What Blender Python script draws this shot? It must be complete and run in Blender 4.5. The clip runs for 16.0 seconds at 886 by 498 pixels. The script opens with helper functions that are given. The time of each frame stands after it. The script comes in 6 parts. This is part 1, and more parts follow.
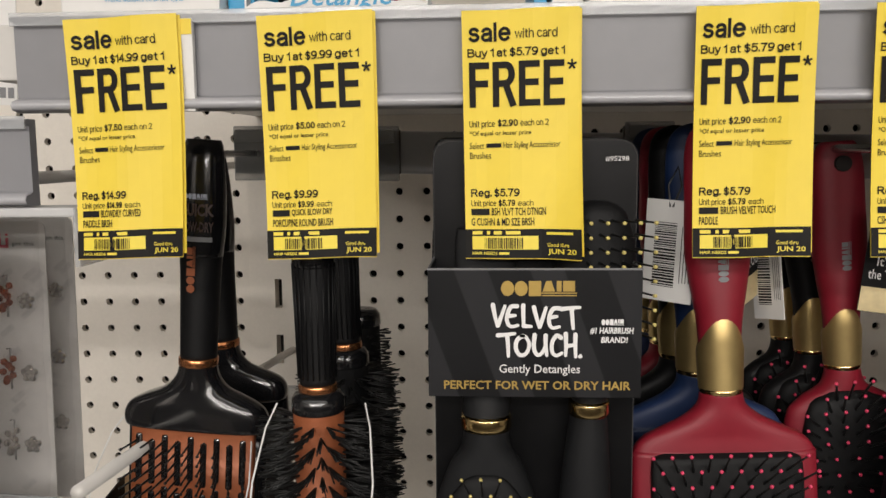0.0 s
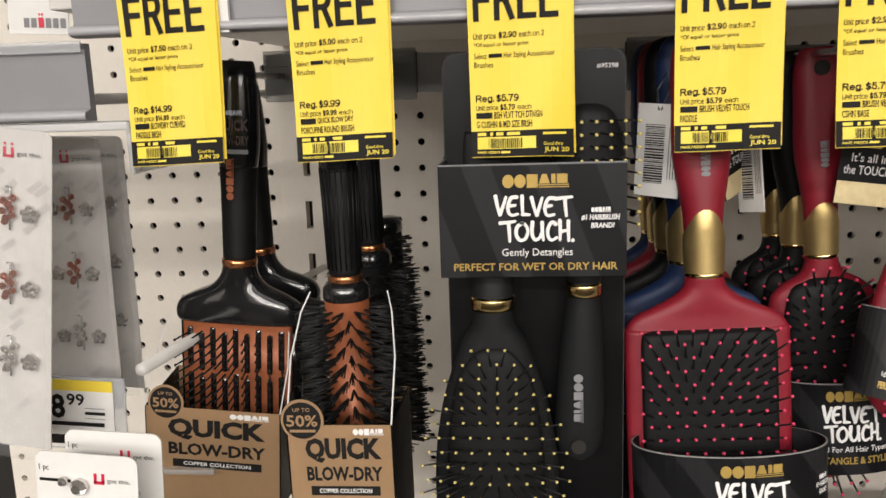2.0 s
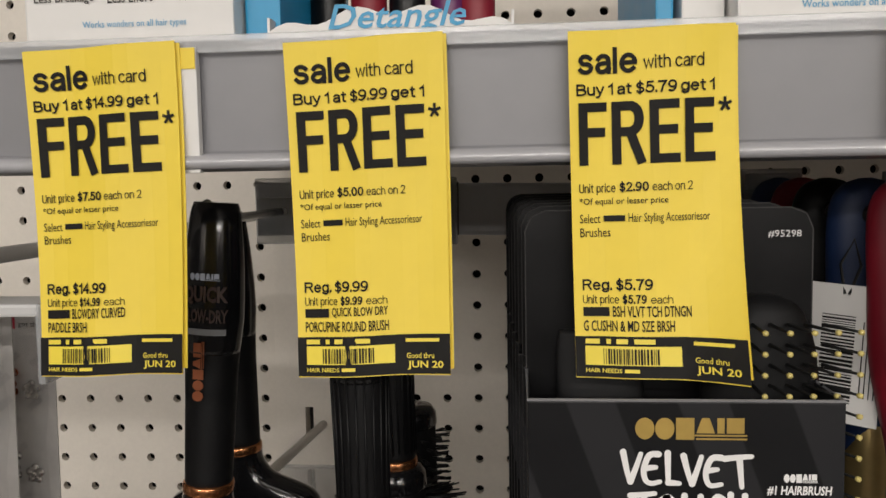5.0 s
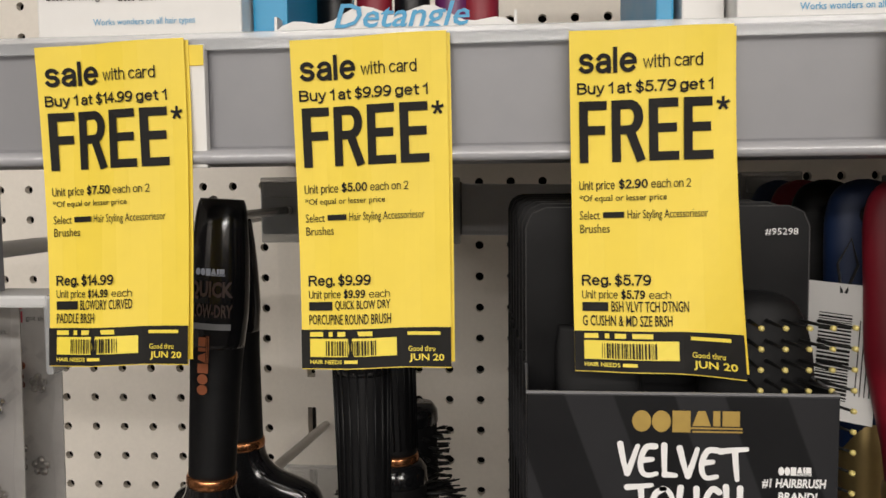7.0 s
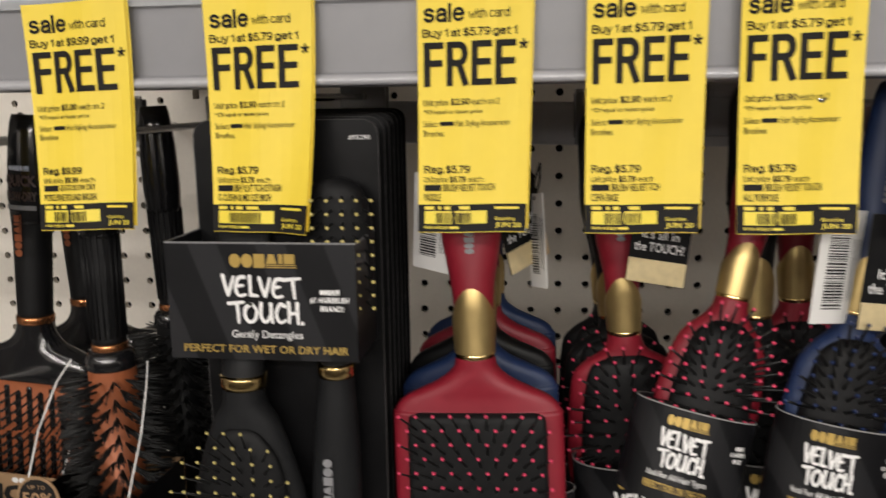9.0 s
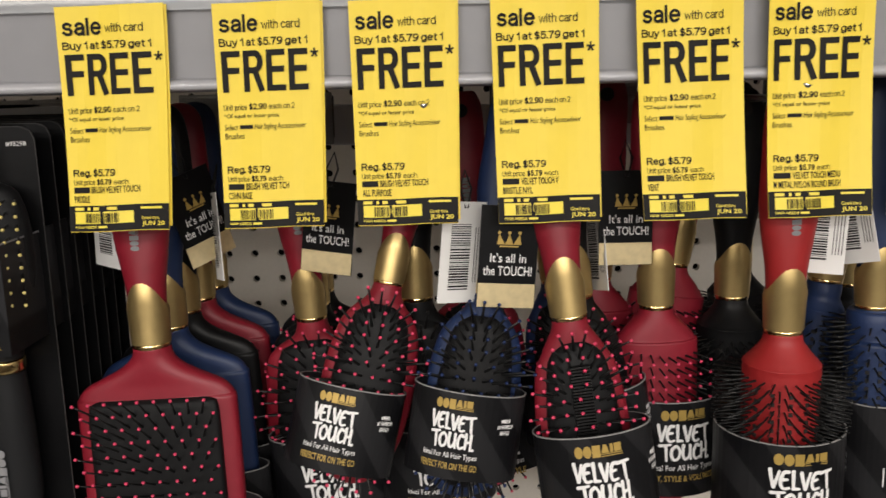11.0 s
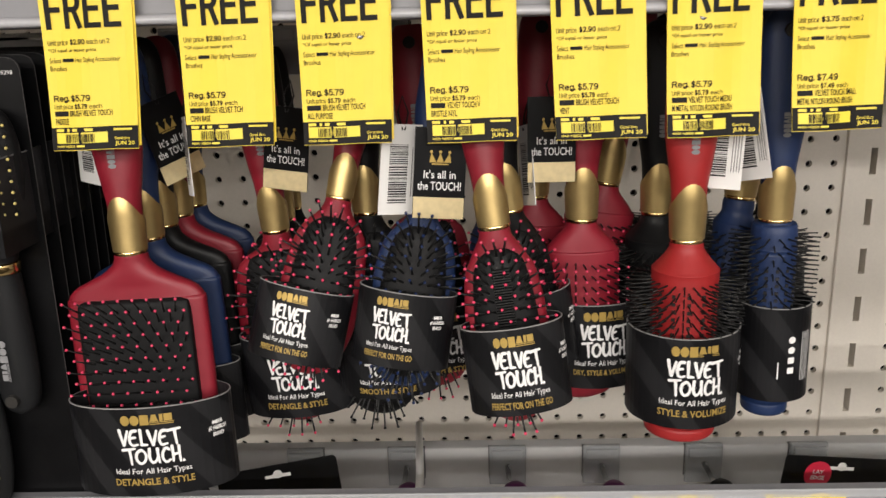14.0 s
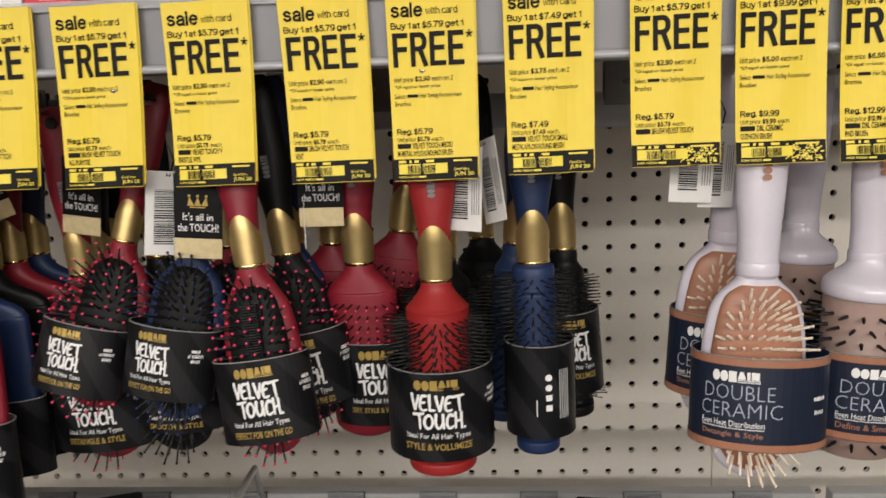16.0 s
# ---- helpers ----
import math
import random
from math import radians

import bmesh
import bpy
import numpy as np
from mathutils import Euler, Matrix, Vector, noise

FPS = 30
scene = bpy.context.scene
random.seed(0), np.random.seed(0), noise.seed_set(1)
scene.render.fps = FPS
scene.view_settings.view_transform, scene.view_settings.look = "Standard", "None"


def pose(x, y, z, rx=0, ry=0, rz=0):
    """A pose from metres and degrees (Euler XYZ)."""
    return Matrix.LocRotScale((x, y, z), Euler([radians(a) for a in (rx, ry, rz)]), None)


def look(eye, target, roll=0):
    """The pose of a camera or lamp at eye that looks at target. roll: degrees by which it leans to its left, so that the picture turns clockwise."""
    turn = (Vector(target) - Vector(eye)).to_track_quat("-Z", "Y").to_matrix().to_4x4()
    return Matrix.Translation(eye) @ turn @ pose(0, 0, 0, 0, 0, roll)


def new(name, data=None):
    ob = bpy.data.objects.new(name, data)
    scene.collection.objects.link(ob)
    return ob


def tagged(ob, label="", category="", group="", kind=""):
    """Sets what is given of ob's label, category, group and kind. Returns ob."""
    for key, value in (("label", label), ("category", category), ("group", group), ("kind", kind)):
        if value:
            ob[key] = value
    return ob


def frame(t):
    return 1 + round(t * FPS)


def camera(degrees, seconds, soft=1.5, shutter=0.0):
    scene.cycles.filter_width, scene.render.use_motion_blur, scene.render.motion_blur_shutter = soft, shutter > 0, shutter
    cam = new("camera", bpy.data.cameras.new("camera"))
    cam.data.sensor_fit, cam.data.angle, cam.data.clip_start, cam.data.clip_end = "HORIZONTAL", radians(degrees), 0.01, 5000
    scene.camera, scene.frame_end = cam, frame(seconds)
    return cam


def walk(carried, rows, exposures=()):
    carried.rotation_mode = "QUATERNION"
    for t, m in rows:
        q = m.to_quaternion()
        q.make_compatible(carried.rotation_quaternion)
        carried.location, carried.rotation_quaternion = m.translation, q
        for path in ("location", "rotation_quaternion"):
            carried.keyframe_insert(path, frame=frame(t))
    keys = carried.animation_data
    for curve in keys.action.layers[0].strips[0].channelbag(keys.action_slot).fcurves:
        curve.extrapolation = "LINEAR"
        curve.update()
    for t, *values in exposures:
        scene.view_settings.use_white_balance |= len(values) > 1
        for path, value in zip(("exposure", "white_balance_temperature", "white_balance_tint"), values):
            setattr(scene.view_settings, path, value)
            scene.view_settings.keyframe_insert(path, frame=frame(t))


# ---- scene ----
cam = camera(55.81, 16.0, soft=1.5, shutter=0.4)
PATH = [
    (0, pose(0.0819, -0.0262, 1.4225, 83.18, 0.54, 3.55)),
    (0.5, pose(0.0846, -0.0263, 1.4217, 82.62, 0.46, 3.98)),
    (1, pose(0.0855, -0.0276, 1.4145, 80.06, 1.19, 4.45)),
    (1.5, pose(0.0879, -0.0501, 1.4095, 78.06, 1.71, 5.45)),
    (2, pose(0.0937, -0.0707, 1.4113, 79.01, 1.91, 5.47)),
    (2.5, pose(0.1002, -0.0798, 1.4127, 80.28, 1.81, 5.65)),
    (3, pose(0.0940, -0.0530, 1.4208, 82.61, 1.27, 4.80)),
    (3.5, pose(0.0732, -0.0038, 1.4255, 83.58, 1.24, 4.51)),
    (4, look((0.056, 0.053, 1.436), (-0.127, 2.036, 1.249), -1.6)),
    (6.3, pose(0.0552, 0.0691, 1.4339, 85.25, 0.54, 5.10)),
    (6.5, pose(0.0542, 0.0666, 1.4336, 84.97, 0.57, 5.17)),
    (7, pose(0.0566, 0.0620, 1.4325, 85.61, 0.62, 5.53)),
    (7.5, pose(0.0795, 0.0463, 1.4323, 85.21, 0.86, 5.83)),
    (8, pose(0.1183, 0.0151, 1.4372, 84.04, 1.04, 5.71)),
    (8.5, pose(0.1632, -0.0173, 1.4342, 82.31, 1.15, 7.34)),
    (9, pose(0.2119, -0.0344, 1.4353, 79.50, 0.85, 7.65)),
    (9.5, pose(0.2543, -0.0512, 1.4329, 78.90, 0.86, 6.77)),
    (10, pose(0.2820, -0.0562, 1.4381, 78.26, 1.19, 4.34)),
    (10.2, pose(0.2916, -0.0580, 1.4384, 78.77, 1.41, 2.89)),
    (12.3, pose(0.3342, -0.0616, 1.4441, 79.10, 1.05, -1.03)),
    (12.5, pose(0.3355, -0.0616, 1.4470, 78.52, 1.22, -0.88)),
    (13, pose(0.3415, -0.0659, 1.4427, 77.03, 1.24, -0.39)),
    (13.5, pose(0.3487, -0.0915, 1.4382, 74.27, 1.35, 0.59)),
    (14, pose(0.3576, -0.1117, 1.4385, 74.63, 1.39, 1.05)),
    (14.5, pose(0.3802, -0.1331, 1.4332, 77.17, 1.21, 1.38)),
    (15, pose(0.4419, -0.1466, 1.4217, 78.11, 2.08, 2.97)),
    (15.5, pose(0.4877, -0.1504, 1.4238, 78.64, 2.17, 3.72)),
    (16, pose(0.5092, -0.1357, 1.4220, 79.79, 1.77, 3.43)),
]
EXPOSURES = [(0, 0.0), (0.5, 0.0), (1.0, 0.15), (1.5, 0.3), (2.0, 0.3), (2.5, 0.2), (3.0, 0.1), (3.5, -0.1), (4.0, -0.26), (6.5, -0.05), (8.0, 0.0), (10.0, 0.08), (12.5, 0.1), (13.0, 0.17), (13.5, 0.3), (14.0, 0.38), (14.5, 0.25), (15.0, 0.1), (16.0, 0.0)]
walk(cam, PATH, EXPOSURES)

# ---- light: shop ceiling panels, a dim closed room ----
world = bpy.data.worlds.new("shop_air")
scene.world = world
world.use_nodes = True
world.node_tree.nodes["Background"].inputs[0].default_value = (1.0, 0.97, 0.93, 1)
world.node_tree.nodes["Background"].inputs[1].default_value = 0.25


def ceiling_lamp(x, y, watts):
    data = bpy.data.lights.new("ceiling_lamp", "AREA")
    data.shape, data.size, data.size_y = "RECTANGLE", 6.0, 0.3
    data.energy, data.color = watts, (1.0, 0.945, 0.89)
    ob = new("ceiling_lamp", data)
    ob.matrix_world = pose(x, y, 2.735)
    return ob


for ly, watts in ((-1.0, 17), (-3.2, 200), (-5.4, 365), (-7.6, 410)):
    ceiling_lamp(0.35, ly, watts)


# ---- materials ----
def mat(name, col, rough=0.5, metal=0.0, vary=0.12, scale=60.0, bump=0.0, coat=0.0, fine=6.0, alpha=1.0, trans=0.0, stain=0.0, spec=0.5):
    """A surface with two scales of variation and fine relief."""
    m = bpy.data.materials.new(name)
    m.use_nodes = True
    nt = m.node_tree
    b = nt.nodes["Principled BSDF"]
    co = nt.nodes.new("ShaderNodeTexCoord")
    n1 = nt.nodes.new("ShaderNodeTexNoise")
    n1.inputs["Scale"].default_value, n1.inputs["Detail"].default_value = scale, 4
    n2 = nt.nodes.new("ShaderNodeTexNoise")
    n2.inputs["Scale"].default_value, n2.inputs["Detail"].default_value = scale * fine, 2
    for n in (n1, n2):
        nt.links.new(co.outputs["Object"], n.inputs["Vector"])
    mix = nt.nodes.new("ShaderNodeMath")
    mix.operation = "MULTIPLY_ADD"
    nt.links.new(n1.outputs["Fac"], mix.inputs[0])
    mix.inputs[1].default_value = 0.65
    half = nt.nodes.new("ShaderNodeMath")
    half.operation = "MULTIPLY"
    half.inputs[1].default_value = 0.35
    nt.links.new(n2.outputs["Fac"], half.inputs[0])
    nt.links.new(half.outputs[0], mix.inputs[2])
    ramp = nt.nodes.new("ShaderNodeValToRGB")
    lo = [max(0, c * (1 - vary)) for c in col]
    hi = [min(1, c * (1 + vary)) for c in col]
    ramp.color_ramp.elements[0].color, ramp.color_ramp.elements[0].position = (*lo, 1), 0.3
    ramp.color_ramp.elements[1].color, ramp.color_ramp.elements[1].position = (*hi, 1), 0.7
    nt.links.new(mix.outputs[0], ramp.inputs[0])
    nt.links.new(ramp.outputs[0], b.inputs["Base Color"])
    rr = nt.nodes.new("ShaderNodeMapRange")
    rr.inputs["To Min"].default_value, rr.inputs["To Max"].default_value = max(0.02, rough - 0.08), min(1, rough + 0.08)
    nt.links.new(n1.outputs["Fac"], rr.inputs["Value"])
    nt.links.new(rr.outputs[0], b.inputs["Roughness"])
    b.inputs["Metallic"].default_value = metal
    b.inputs["Specular IOR Level"].default_value = spec
    b.inputs["Coat Weight"].default_value = coat
    b.inputs["Coat Roughness"].default_value = 0.15
    b.inputs["Transmission Weight"].default_value = trans
    b.inputs["Alpha"].default_value = alpha
    if bump:
        bp = nt.nodes.new("ShaderNodeBump")
        bp.inputs["Strength"].default_value, bp.inputs["Distance"].default_value = bump, 0.0005
        nt.links.new(n2.outputs["Fac"], bp.inputs["Height"])
        nt.links.new(bp.outputs[0], b.inputs["Normal"])
    return m


def striped(name, dark, light, scale, turn, rough=0.42):
    """Printed board with broad slanting stripes."""
    m = mat(name, dark, rough, vary=0.2, bump=0.05, spec=0.2)
    nt = m.node_tree
    b = nt.nodes["Principled BSDF"]
    co = nt.nodes.new("ShaderNodeTexCoord")
    mp = nt.nodes.new("ShaderNodeMapping")
    mp.inputs["Rotation"].default_value = (0, radians(turn), 0)
    nt.links.new(co.outputs["Object"], mp.inputs["Vector"])
    w = nt.nodes.new("ShaderNodeTexWave")
    w.wave_type, w.bands_direction = "BANDS", "X"
    w.inputs["Scale"].default_value, w.inputs["Distortion"].default_value = scale, 0.0
    nt.links.new(mp.outputs[0], w.inputs["Vector"])
    r = nt.nodes.new("ShaderNodeValToRGB")
    r.color_ramp.elements[0].position, r.color_ramp.elements[0].color = 0.55, (*dark, 1)
    r.color_ramp.elements[1].position, r.color_ramp.elements[1].color = 0.62, (*light, 1)
    nt.links.new(w.outputs["Fac"], r.inputs[0])
    nt.links.new(r.outputs[0], b.inputs["Base Color"])
    return m


YELLOW = mat("yellow_card", (0.88, 0.665, 0.06), 0.55, vary=0.03, scale=25, bump=0.04)
INK = mat("black_ink", (0.012, 0.011, 0.010), 0.65, vary=0.2, spec=0.2)
YINK = mat("yellow_ink", (0.85, 0.68, 0.06), 0.5, vary=0.05)
WINK = mat("white_ink", (0.82, 0.81, 0.8), 0.5, vary=0.04)
GINK = mat("gold_ink", (0.50, 0.34, 0.09), 0.38, metal=0.35, vary=0.12)
GREYINK = mat("grey_ink", (0.22, 0.22, 0.23), 0.5)
RAIL = mat("grey_rail", (0.235, 0.235, 0.25), 0.38, vary=0.06, scale=14, bump=0.05, stain=1)
LIP = mat("rail_lip_plastic", (0.42, 0.42, 0.44), 0.18, vary=0.04, coat=0.5)
BOARD = mat("cream_pegboard", (0.82, 0.765, 0.685), 0.5, vary=0.05, scale=12, bump=0.12, fine=30)
# near-black put in for the shade inside board holes, slots and brush holes
DARK = mat("hole_shade", (0.02, 0.018, 0.016), 0.9)
STEEL = mat("white_steel", (0.62, 0.6, 0.57), 0.4, vary=0.05, scale=10)
BAR = mat("grey_bar", (0.56, 0.56, 0.57), 0.35, vary=0.06, scale=15)
BARLOW = mat("pale_grey_bar", (0.55, 0.55, 0.55), 0.4, vary=0.06, scale=15)
CHROME = mat("hook_wire", (0.6, 0.6, 0.6), 0.25, metal=1.0, vary=0.05)
CLEAR = mat("clear_plastic", (0.62, 0.64, 0.66), 0.12, vary=0.04, alpha=0.42, coat=0.6)
RED = mat("red_velvet_touch", (0.232, 0.0085, 0.021), 0.5, vary=0.07, scale=40, bump=0.06)
ORANGE = mat("scarlet_velvet_touch", (0.32, 0.015, 0.016), 0.5, vary=0.06, scale=40, bump=0.06)
BLUE = mat("navy_velvet_touch", (0.009, 0.025, 0.085), 0.52, vary=0.1, scale=40, bump=0.06)
BLACK = mat("black_soft_touch", (0.0055, 0.0055, 0.006), 0.48, spec=0.25, vary=0.15, scale=40, bump=0.06)
CHAR = mat("charcoal_soft_touch", (0.0105, 0.011, 0.012), 0.55, spec=0.22, vary=0.1, scale=40, bump=0.06)
GLOSS = mat("black_gloss", (0.008, 0.008, 0.009), 0.14, vary=0.1, coat=0.7)
# cushion rubber; also paints the shaded upper part of the carded brushes
RUBBER = mat("black_rubber_and_shade", (0.0075, 0.0075, 0.008), 0.55, spec=0.2, vary=0.12, bump=0.08)
GOLD = mat("brushed_gold", (0.52, 0.385, 0.165), 0.38, metal=0.85, vary=0.12, scale=30, bump=0.05)
GOLDB = mat("bright_gold_ring", (0.75, 0.55, 0.25), 0.16, metal=1.0, vary=0.1)
COPPER = mat("copper", (0.33, 0.10, 0.04), 0.42, metal=0.3, vary=0.12, scale=40)
COPPERM = mat("copper_ring", (0.62, 0.26, 0.11), 0.2, metal=0.95, vary=0.1)
DIMCOPPER = mat("dim_copper_ink", (0.055, 0.03, 0.022), 0.45)
BRIST = mat("black_bristle", (0.008, 0.008, 0.008), 0.35, spec=0.3, vary=0.2)
PINK = mat("pink_tip", (0.75, 0.06, 0.14), 0.35, vary=0.1)
BLUETIP = mat("blue_tip", (0.010, 0.026, 0.10), 0.35, vary=0.1)
GTIP = mat("gold_tip", (0.62, 0.52, 0.18), 0.3, vary=0.1)
CREAM = mat("cream_bristle", (0.80, 0.68, 0.56), 0.4, vary=0.08)
LILAC = mat("pale_lilac_plastic", (0.66, 0.62, 0.70), 0.24, vary=0.03, coat=0.4)
ROSE = mat("rose_copper_cushion", (0.36, 0.16, 0.095), 0.42, vary=0.1, bump=0.05)
TAUPE = mat("taupe_barrel", (0.36, 0.25, 0.215), 0.42, vary=0.1)
SLEEVE = striped("black_striped_sleeve", (0.006, 0.006, 0.007), (0.016, 0.016, 0.0175), 14, 35)
BANDM = striped("black_striped_band", (0.008, 0.008, 0.009), (0.021, 0.021, 0.023), 12, 20)
NAVY = mat("navy_sleeve", (0.007, 0.013, 0.032), 0.42, vary=0.12, bump=0.04)
KRAFT = mat("bronze_carton", (0.42, 0.265, 0.145), 0.38, metal=0.3, vary=0.07, scale=30, bump=0.05)
PAPER = mat("white_card", (0.78, 0.77, 0.75), 0.5, vary=0.04, scale=25)
CARDBLK = mat("black_card", (0.0045, 0.0045, 0.005), 0.35, vary=0.2, coat=0.05, spec=0.2)
PBINK = mat("pale_blue_ink", (0.42, 0.46, 0.55), 0.5, vary=0.05)
PURPLE = mat("purple_plastic", (0.12, 0.015, 0.10), 0.4)
TEAL = mat("blue_carton", (0.02, 0.30, 0.55), 0.4, vary=0.05)
REDC = mat("red_carton", (0.62, 0.02, 0.06), 0.4, vary=0.05)
BAGM = mat("clear_bag_film", (0.80, 0.80, 0.80), 0.08, vary=0.02, alpha=0.05, coat=0.3)
GEM = mat("rhinestone", (0.66, 0.63, 0.60), 0.14, metal=0.85, vary=0.15)
GEMC = mat("copper_bead", (0.45, 0.12, 0.05), 0.2, metal=0.8, vary=0.15)
FOIL = mat("gold_foil", (0.80, 0.66, 0.38), 0.32, metal=0.45, vary=0.15, scale=50)
DIMEDGE = mat("dark_board_edge", (0.045, 0.043, 0.042), 0.6)
RIM = mat("grey_board_edge", (0.27, 0.265, 0.26), 0.6)
FLOORM = mat("pale_floor_tile", (0.26, 0.25, 0.235), 0.35, scale=4)
WALLM = mat("far_shelving", (0.24, 0.225, 0.21), 0.6, scale=3, vary=0.3)
CEILM = mat("ceiling_panel", (0.75, 0.74, 0.72), 0.8, scale=5)


# ---- mesh helpers ----
def mesh(name, verts, faces, material, smooth=False):
    me = bpy.data.meshes.new(name)
    me.from_pydata([tuple(v) for v in verts], [], [tuple(f) for f in faces])
    me.materials.append(material)
    if smooth:
        me.polygons.foreach_set("use_smooth", [True] * len(me.polygons))
    me.update()
    return me


def part(name, me, parent, label="", kind="", m=None):
    ob = new(name, me)
    ob.parent = parent
    if m is not None:
        ob.matrix_local = m
    return tagged(ob, label=label, kind=kind)


def thing(name, m, label, category, group="", kind=""):
    ob = new(name)
    ob.empty_display_size = 0.01
    ob.matrix_world = m
    return tagged(ob, label, category, group, kind)


def box(x0, x1, y0, y1, z0, z1, bevel=0.0):
    """A box with bevelled edges, as vertices and faces."""
    bm = bmesh.new()
    bmesh.ops.create_cube(bm, size=1.0)
    for v in bm.verts:
        v.co = Vector(((x0 + x1) / 2 + v.co.x * (x1 - x0), (y0 + y1) / 2 + v.co.y * (y1 - y0), (z0 + z1) / 2 + v.co.z * (z1 - z0)))
    if bevel:
        bmesh.ops.bevel(bm, geom=bm.edges[:], offset=bevel, segments=2, affect="EDGES", profile=0.6)
    bm.verts.index_update()
    out = [tuple(v.co) for v in bm.verts], [[v.index for v in f.verts] for f in bm.faces]
    bm.free()
    return out


def join(*pieces):
    vs, fs = [], []
    for v, f in pieces:
        k = len(vs)
        vs += list(v)
        fs += [[i + k for i in q] for q in f]
    return vs, fs


def moved(piece, m):
    return [tuple(m @ Vector(v)) for v in piece[0]], piece[1]


def resample(keys, steps):
    k = np.array(keys, float)
    out = []
    for i in range(len(k) - 1):
        p0, p1, p2, p3 = k[max(i - 1, 0)], k[i], k[i + 1], k[min(i + 2, len(k) - 1)]
        for j in range(steps):
            t = j / steps
            v = 0.5 * (2 * p1 + (p2 - p0) * t + (2 * p0 - 5 * p1 + 4 * p2 - p3) * t * t + (3 * p1 - p0 - 3 * p2 + p3) * t ** 3)
            v[1:3] = np.maximum(v[1:3], 0.0004)
            v[4] = max(2.0, v[4])
            out.append(v)
    out.append(k[-1])
    return out


def loft(keys, seg=28, steps=4, cap=True):
    """Sections (z, half width, half depth, y, power) skinned into one closed form."""
    ks = [(q + (0.0, 2.0))[:5] if len(q) == 3 else (q + (2.0,))[:5] for q in keys]
    rows = resample(ks, steps) if steps > 1 else [np.array(q, float) for q in ks]
    verts, faces = [], []
    for z, hw, hd, yc, n in rows:
        for i in range(seg):
            a = 2 * math.pi * i / seg
            c, s = math.cos(a), math.sin(a)
            verts.append((hw * math.copysign(abs(c) ** (2 / n), c), yc + hd * math.copysign(abs(s) ** (2 / n), s), z))
    for r in range(len(rows) - 1):
        for i in range(seg):
            j = (i + 1) % seg
            faces.append((r * seg + i, (r + 1) * seg + i, (r + 1) * seg + j, r * seg + j))
    if cap:
        faces.append(tuple(range(seg)))
        faces.append(tuple(reversed(range((len(rows) - 1) * seg, len(rows) * seg))))
    return verts, faces


def rod(points, r, seg=8):
    """A round wire along points."""
    verts, faces = [], []
    pts = [Vector(p) for p in points]
    for k, p in enumerate(pts):
        d = (pts[min(k + 1, len(pts) - 1)] - pts[max(k - 1, 0)]).normalized()
        u = d.orthogonal().normalized()
        w = d.cross(u)
        if k and u.dot(last) < 0:
            u, w = -u, -w
        last = u
        for i in range(seg):
            a = 2 * math.pi * i / seg
            verts.append(tuple(p + r * (math.cos(a) * u + math.sin(a) * w)))
    for k in range(len(pts) - 1):
        for i in range(seg):
            j = (i + 1) % seg
            faces.append((k * seg + i, k * seg + j, (k + 1) * seg + j, (k + 1) * seg + i))
    faces += [tuple(reversed(range(seg))), tuple(range((len(pts) - 1) * seg, len(pts) * seg))]
    return verts, faces


def pins(stalks, r, tip, sides=5):
    """Bristles (base, end): tapered stalks, and ball tips of radius tip."""
    v, f, tv, tf = [], [], [], []
    for a, b in stalks:
        a, b = Vector(a), Vector(b)
        d = (b - a).normalized()
        u = d.orthogonal().normalized()
        w = d.cross(u)
        k = len(v)
        for p, q in ((a, 1.25), (b, 0.8)):
            for i in range(sides):
                g = 2 * math.pi * i / sides
                v.append(tuple(p + r * q * (math.cos(g) * u + math.sin(g) * w)))
        for i in range(sides):
            j = (i + 1) % sides
            f.append((k + i, k + j, k + sides + j, k + sides + i))
        f.append(tuple(range(k + sides, k + 2 * sides)))
        if tip:
            k = len(tv)
            tv.append(tuple(b + d * tip))
            for h, q in ((0.5, 0.87), (-0.5, 0.87)):
                for i in range(6):
                    g = 2 * math.pi * i / 6
                    tv.append(tuple(b + d * tip * h + tip * q * (math.cos(g) * u + math.sin(g) * w)))
            tv.append(tuple(b - d * tip))
            for i in range(6):
                j = (i + 1) % 6
                tf += [(k, k + 1 + i, k + 1 + j), (k + 1 + i, k + 7 + i, k + 7 + j, k + 1 + j), (k + 7 + i, k + 13, k + 7 + j)]
    return (v, f), (tv, tf)


# ---- print: lettering laid onto surfaces ----
GLYPHS = {}


def glyphs(s, bold):
    key = (s, bold)
    if key not in GLYPHS:
        cu = bpy.data.curves.new("type", "FONT")
        cu.body, cu.offset, cu.resolution_u = s, bold, 2
        ob = bpy.data.objects.new("type", cu)
        me = bpy.data.meshes.new_from_object(ob)
        v = np.array([p.co[:2] for p in me.vertices]).reshape(-1, 2)
        f = [tuple(p.vertices) for p in me.polygons]
        bpy.data.objects.remove(ob)
        bpy.data.curves.remove(cu)
        bpy.data.meshes.remove(me)
        lo, hi = v.min(0), v.max(0)
        GLYPHS[key] = ((v - lo), f, hi - lo)
    return GLYPHS[key]


def bow(cx, cy, rx, ry, a0, a1):
    n = max(4, round(abs(a1 - a0) / 20))
    return [(cx + rx * math.cos(radians(a0 + (a1 - a0) * i / n)), cy + ry * math.sin(radians(a0 + (a1 - a0) * i / n))) for i in range(n + 1)]


def ring_of(cx, cy, rx, ry):
    r = bow(cx, cy, rx, ry, 0, 360)
    return r[:-1] + r[:1]


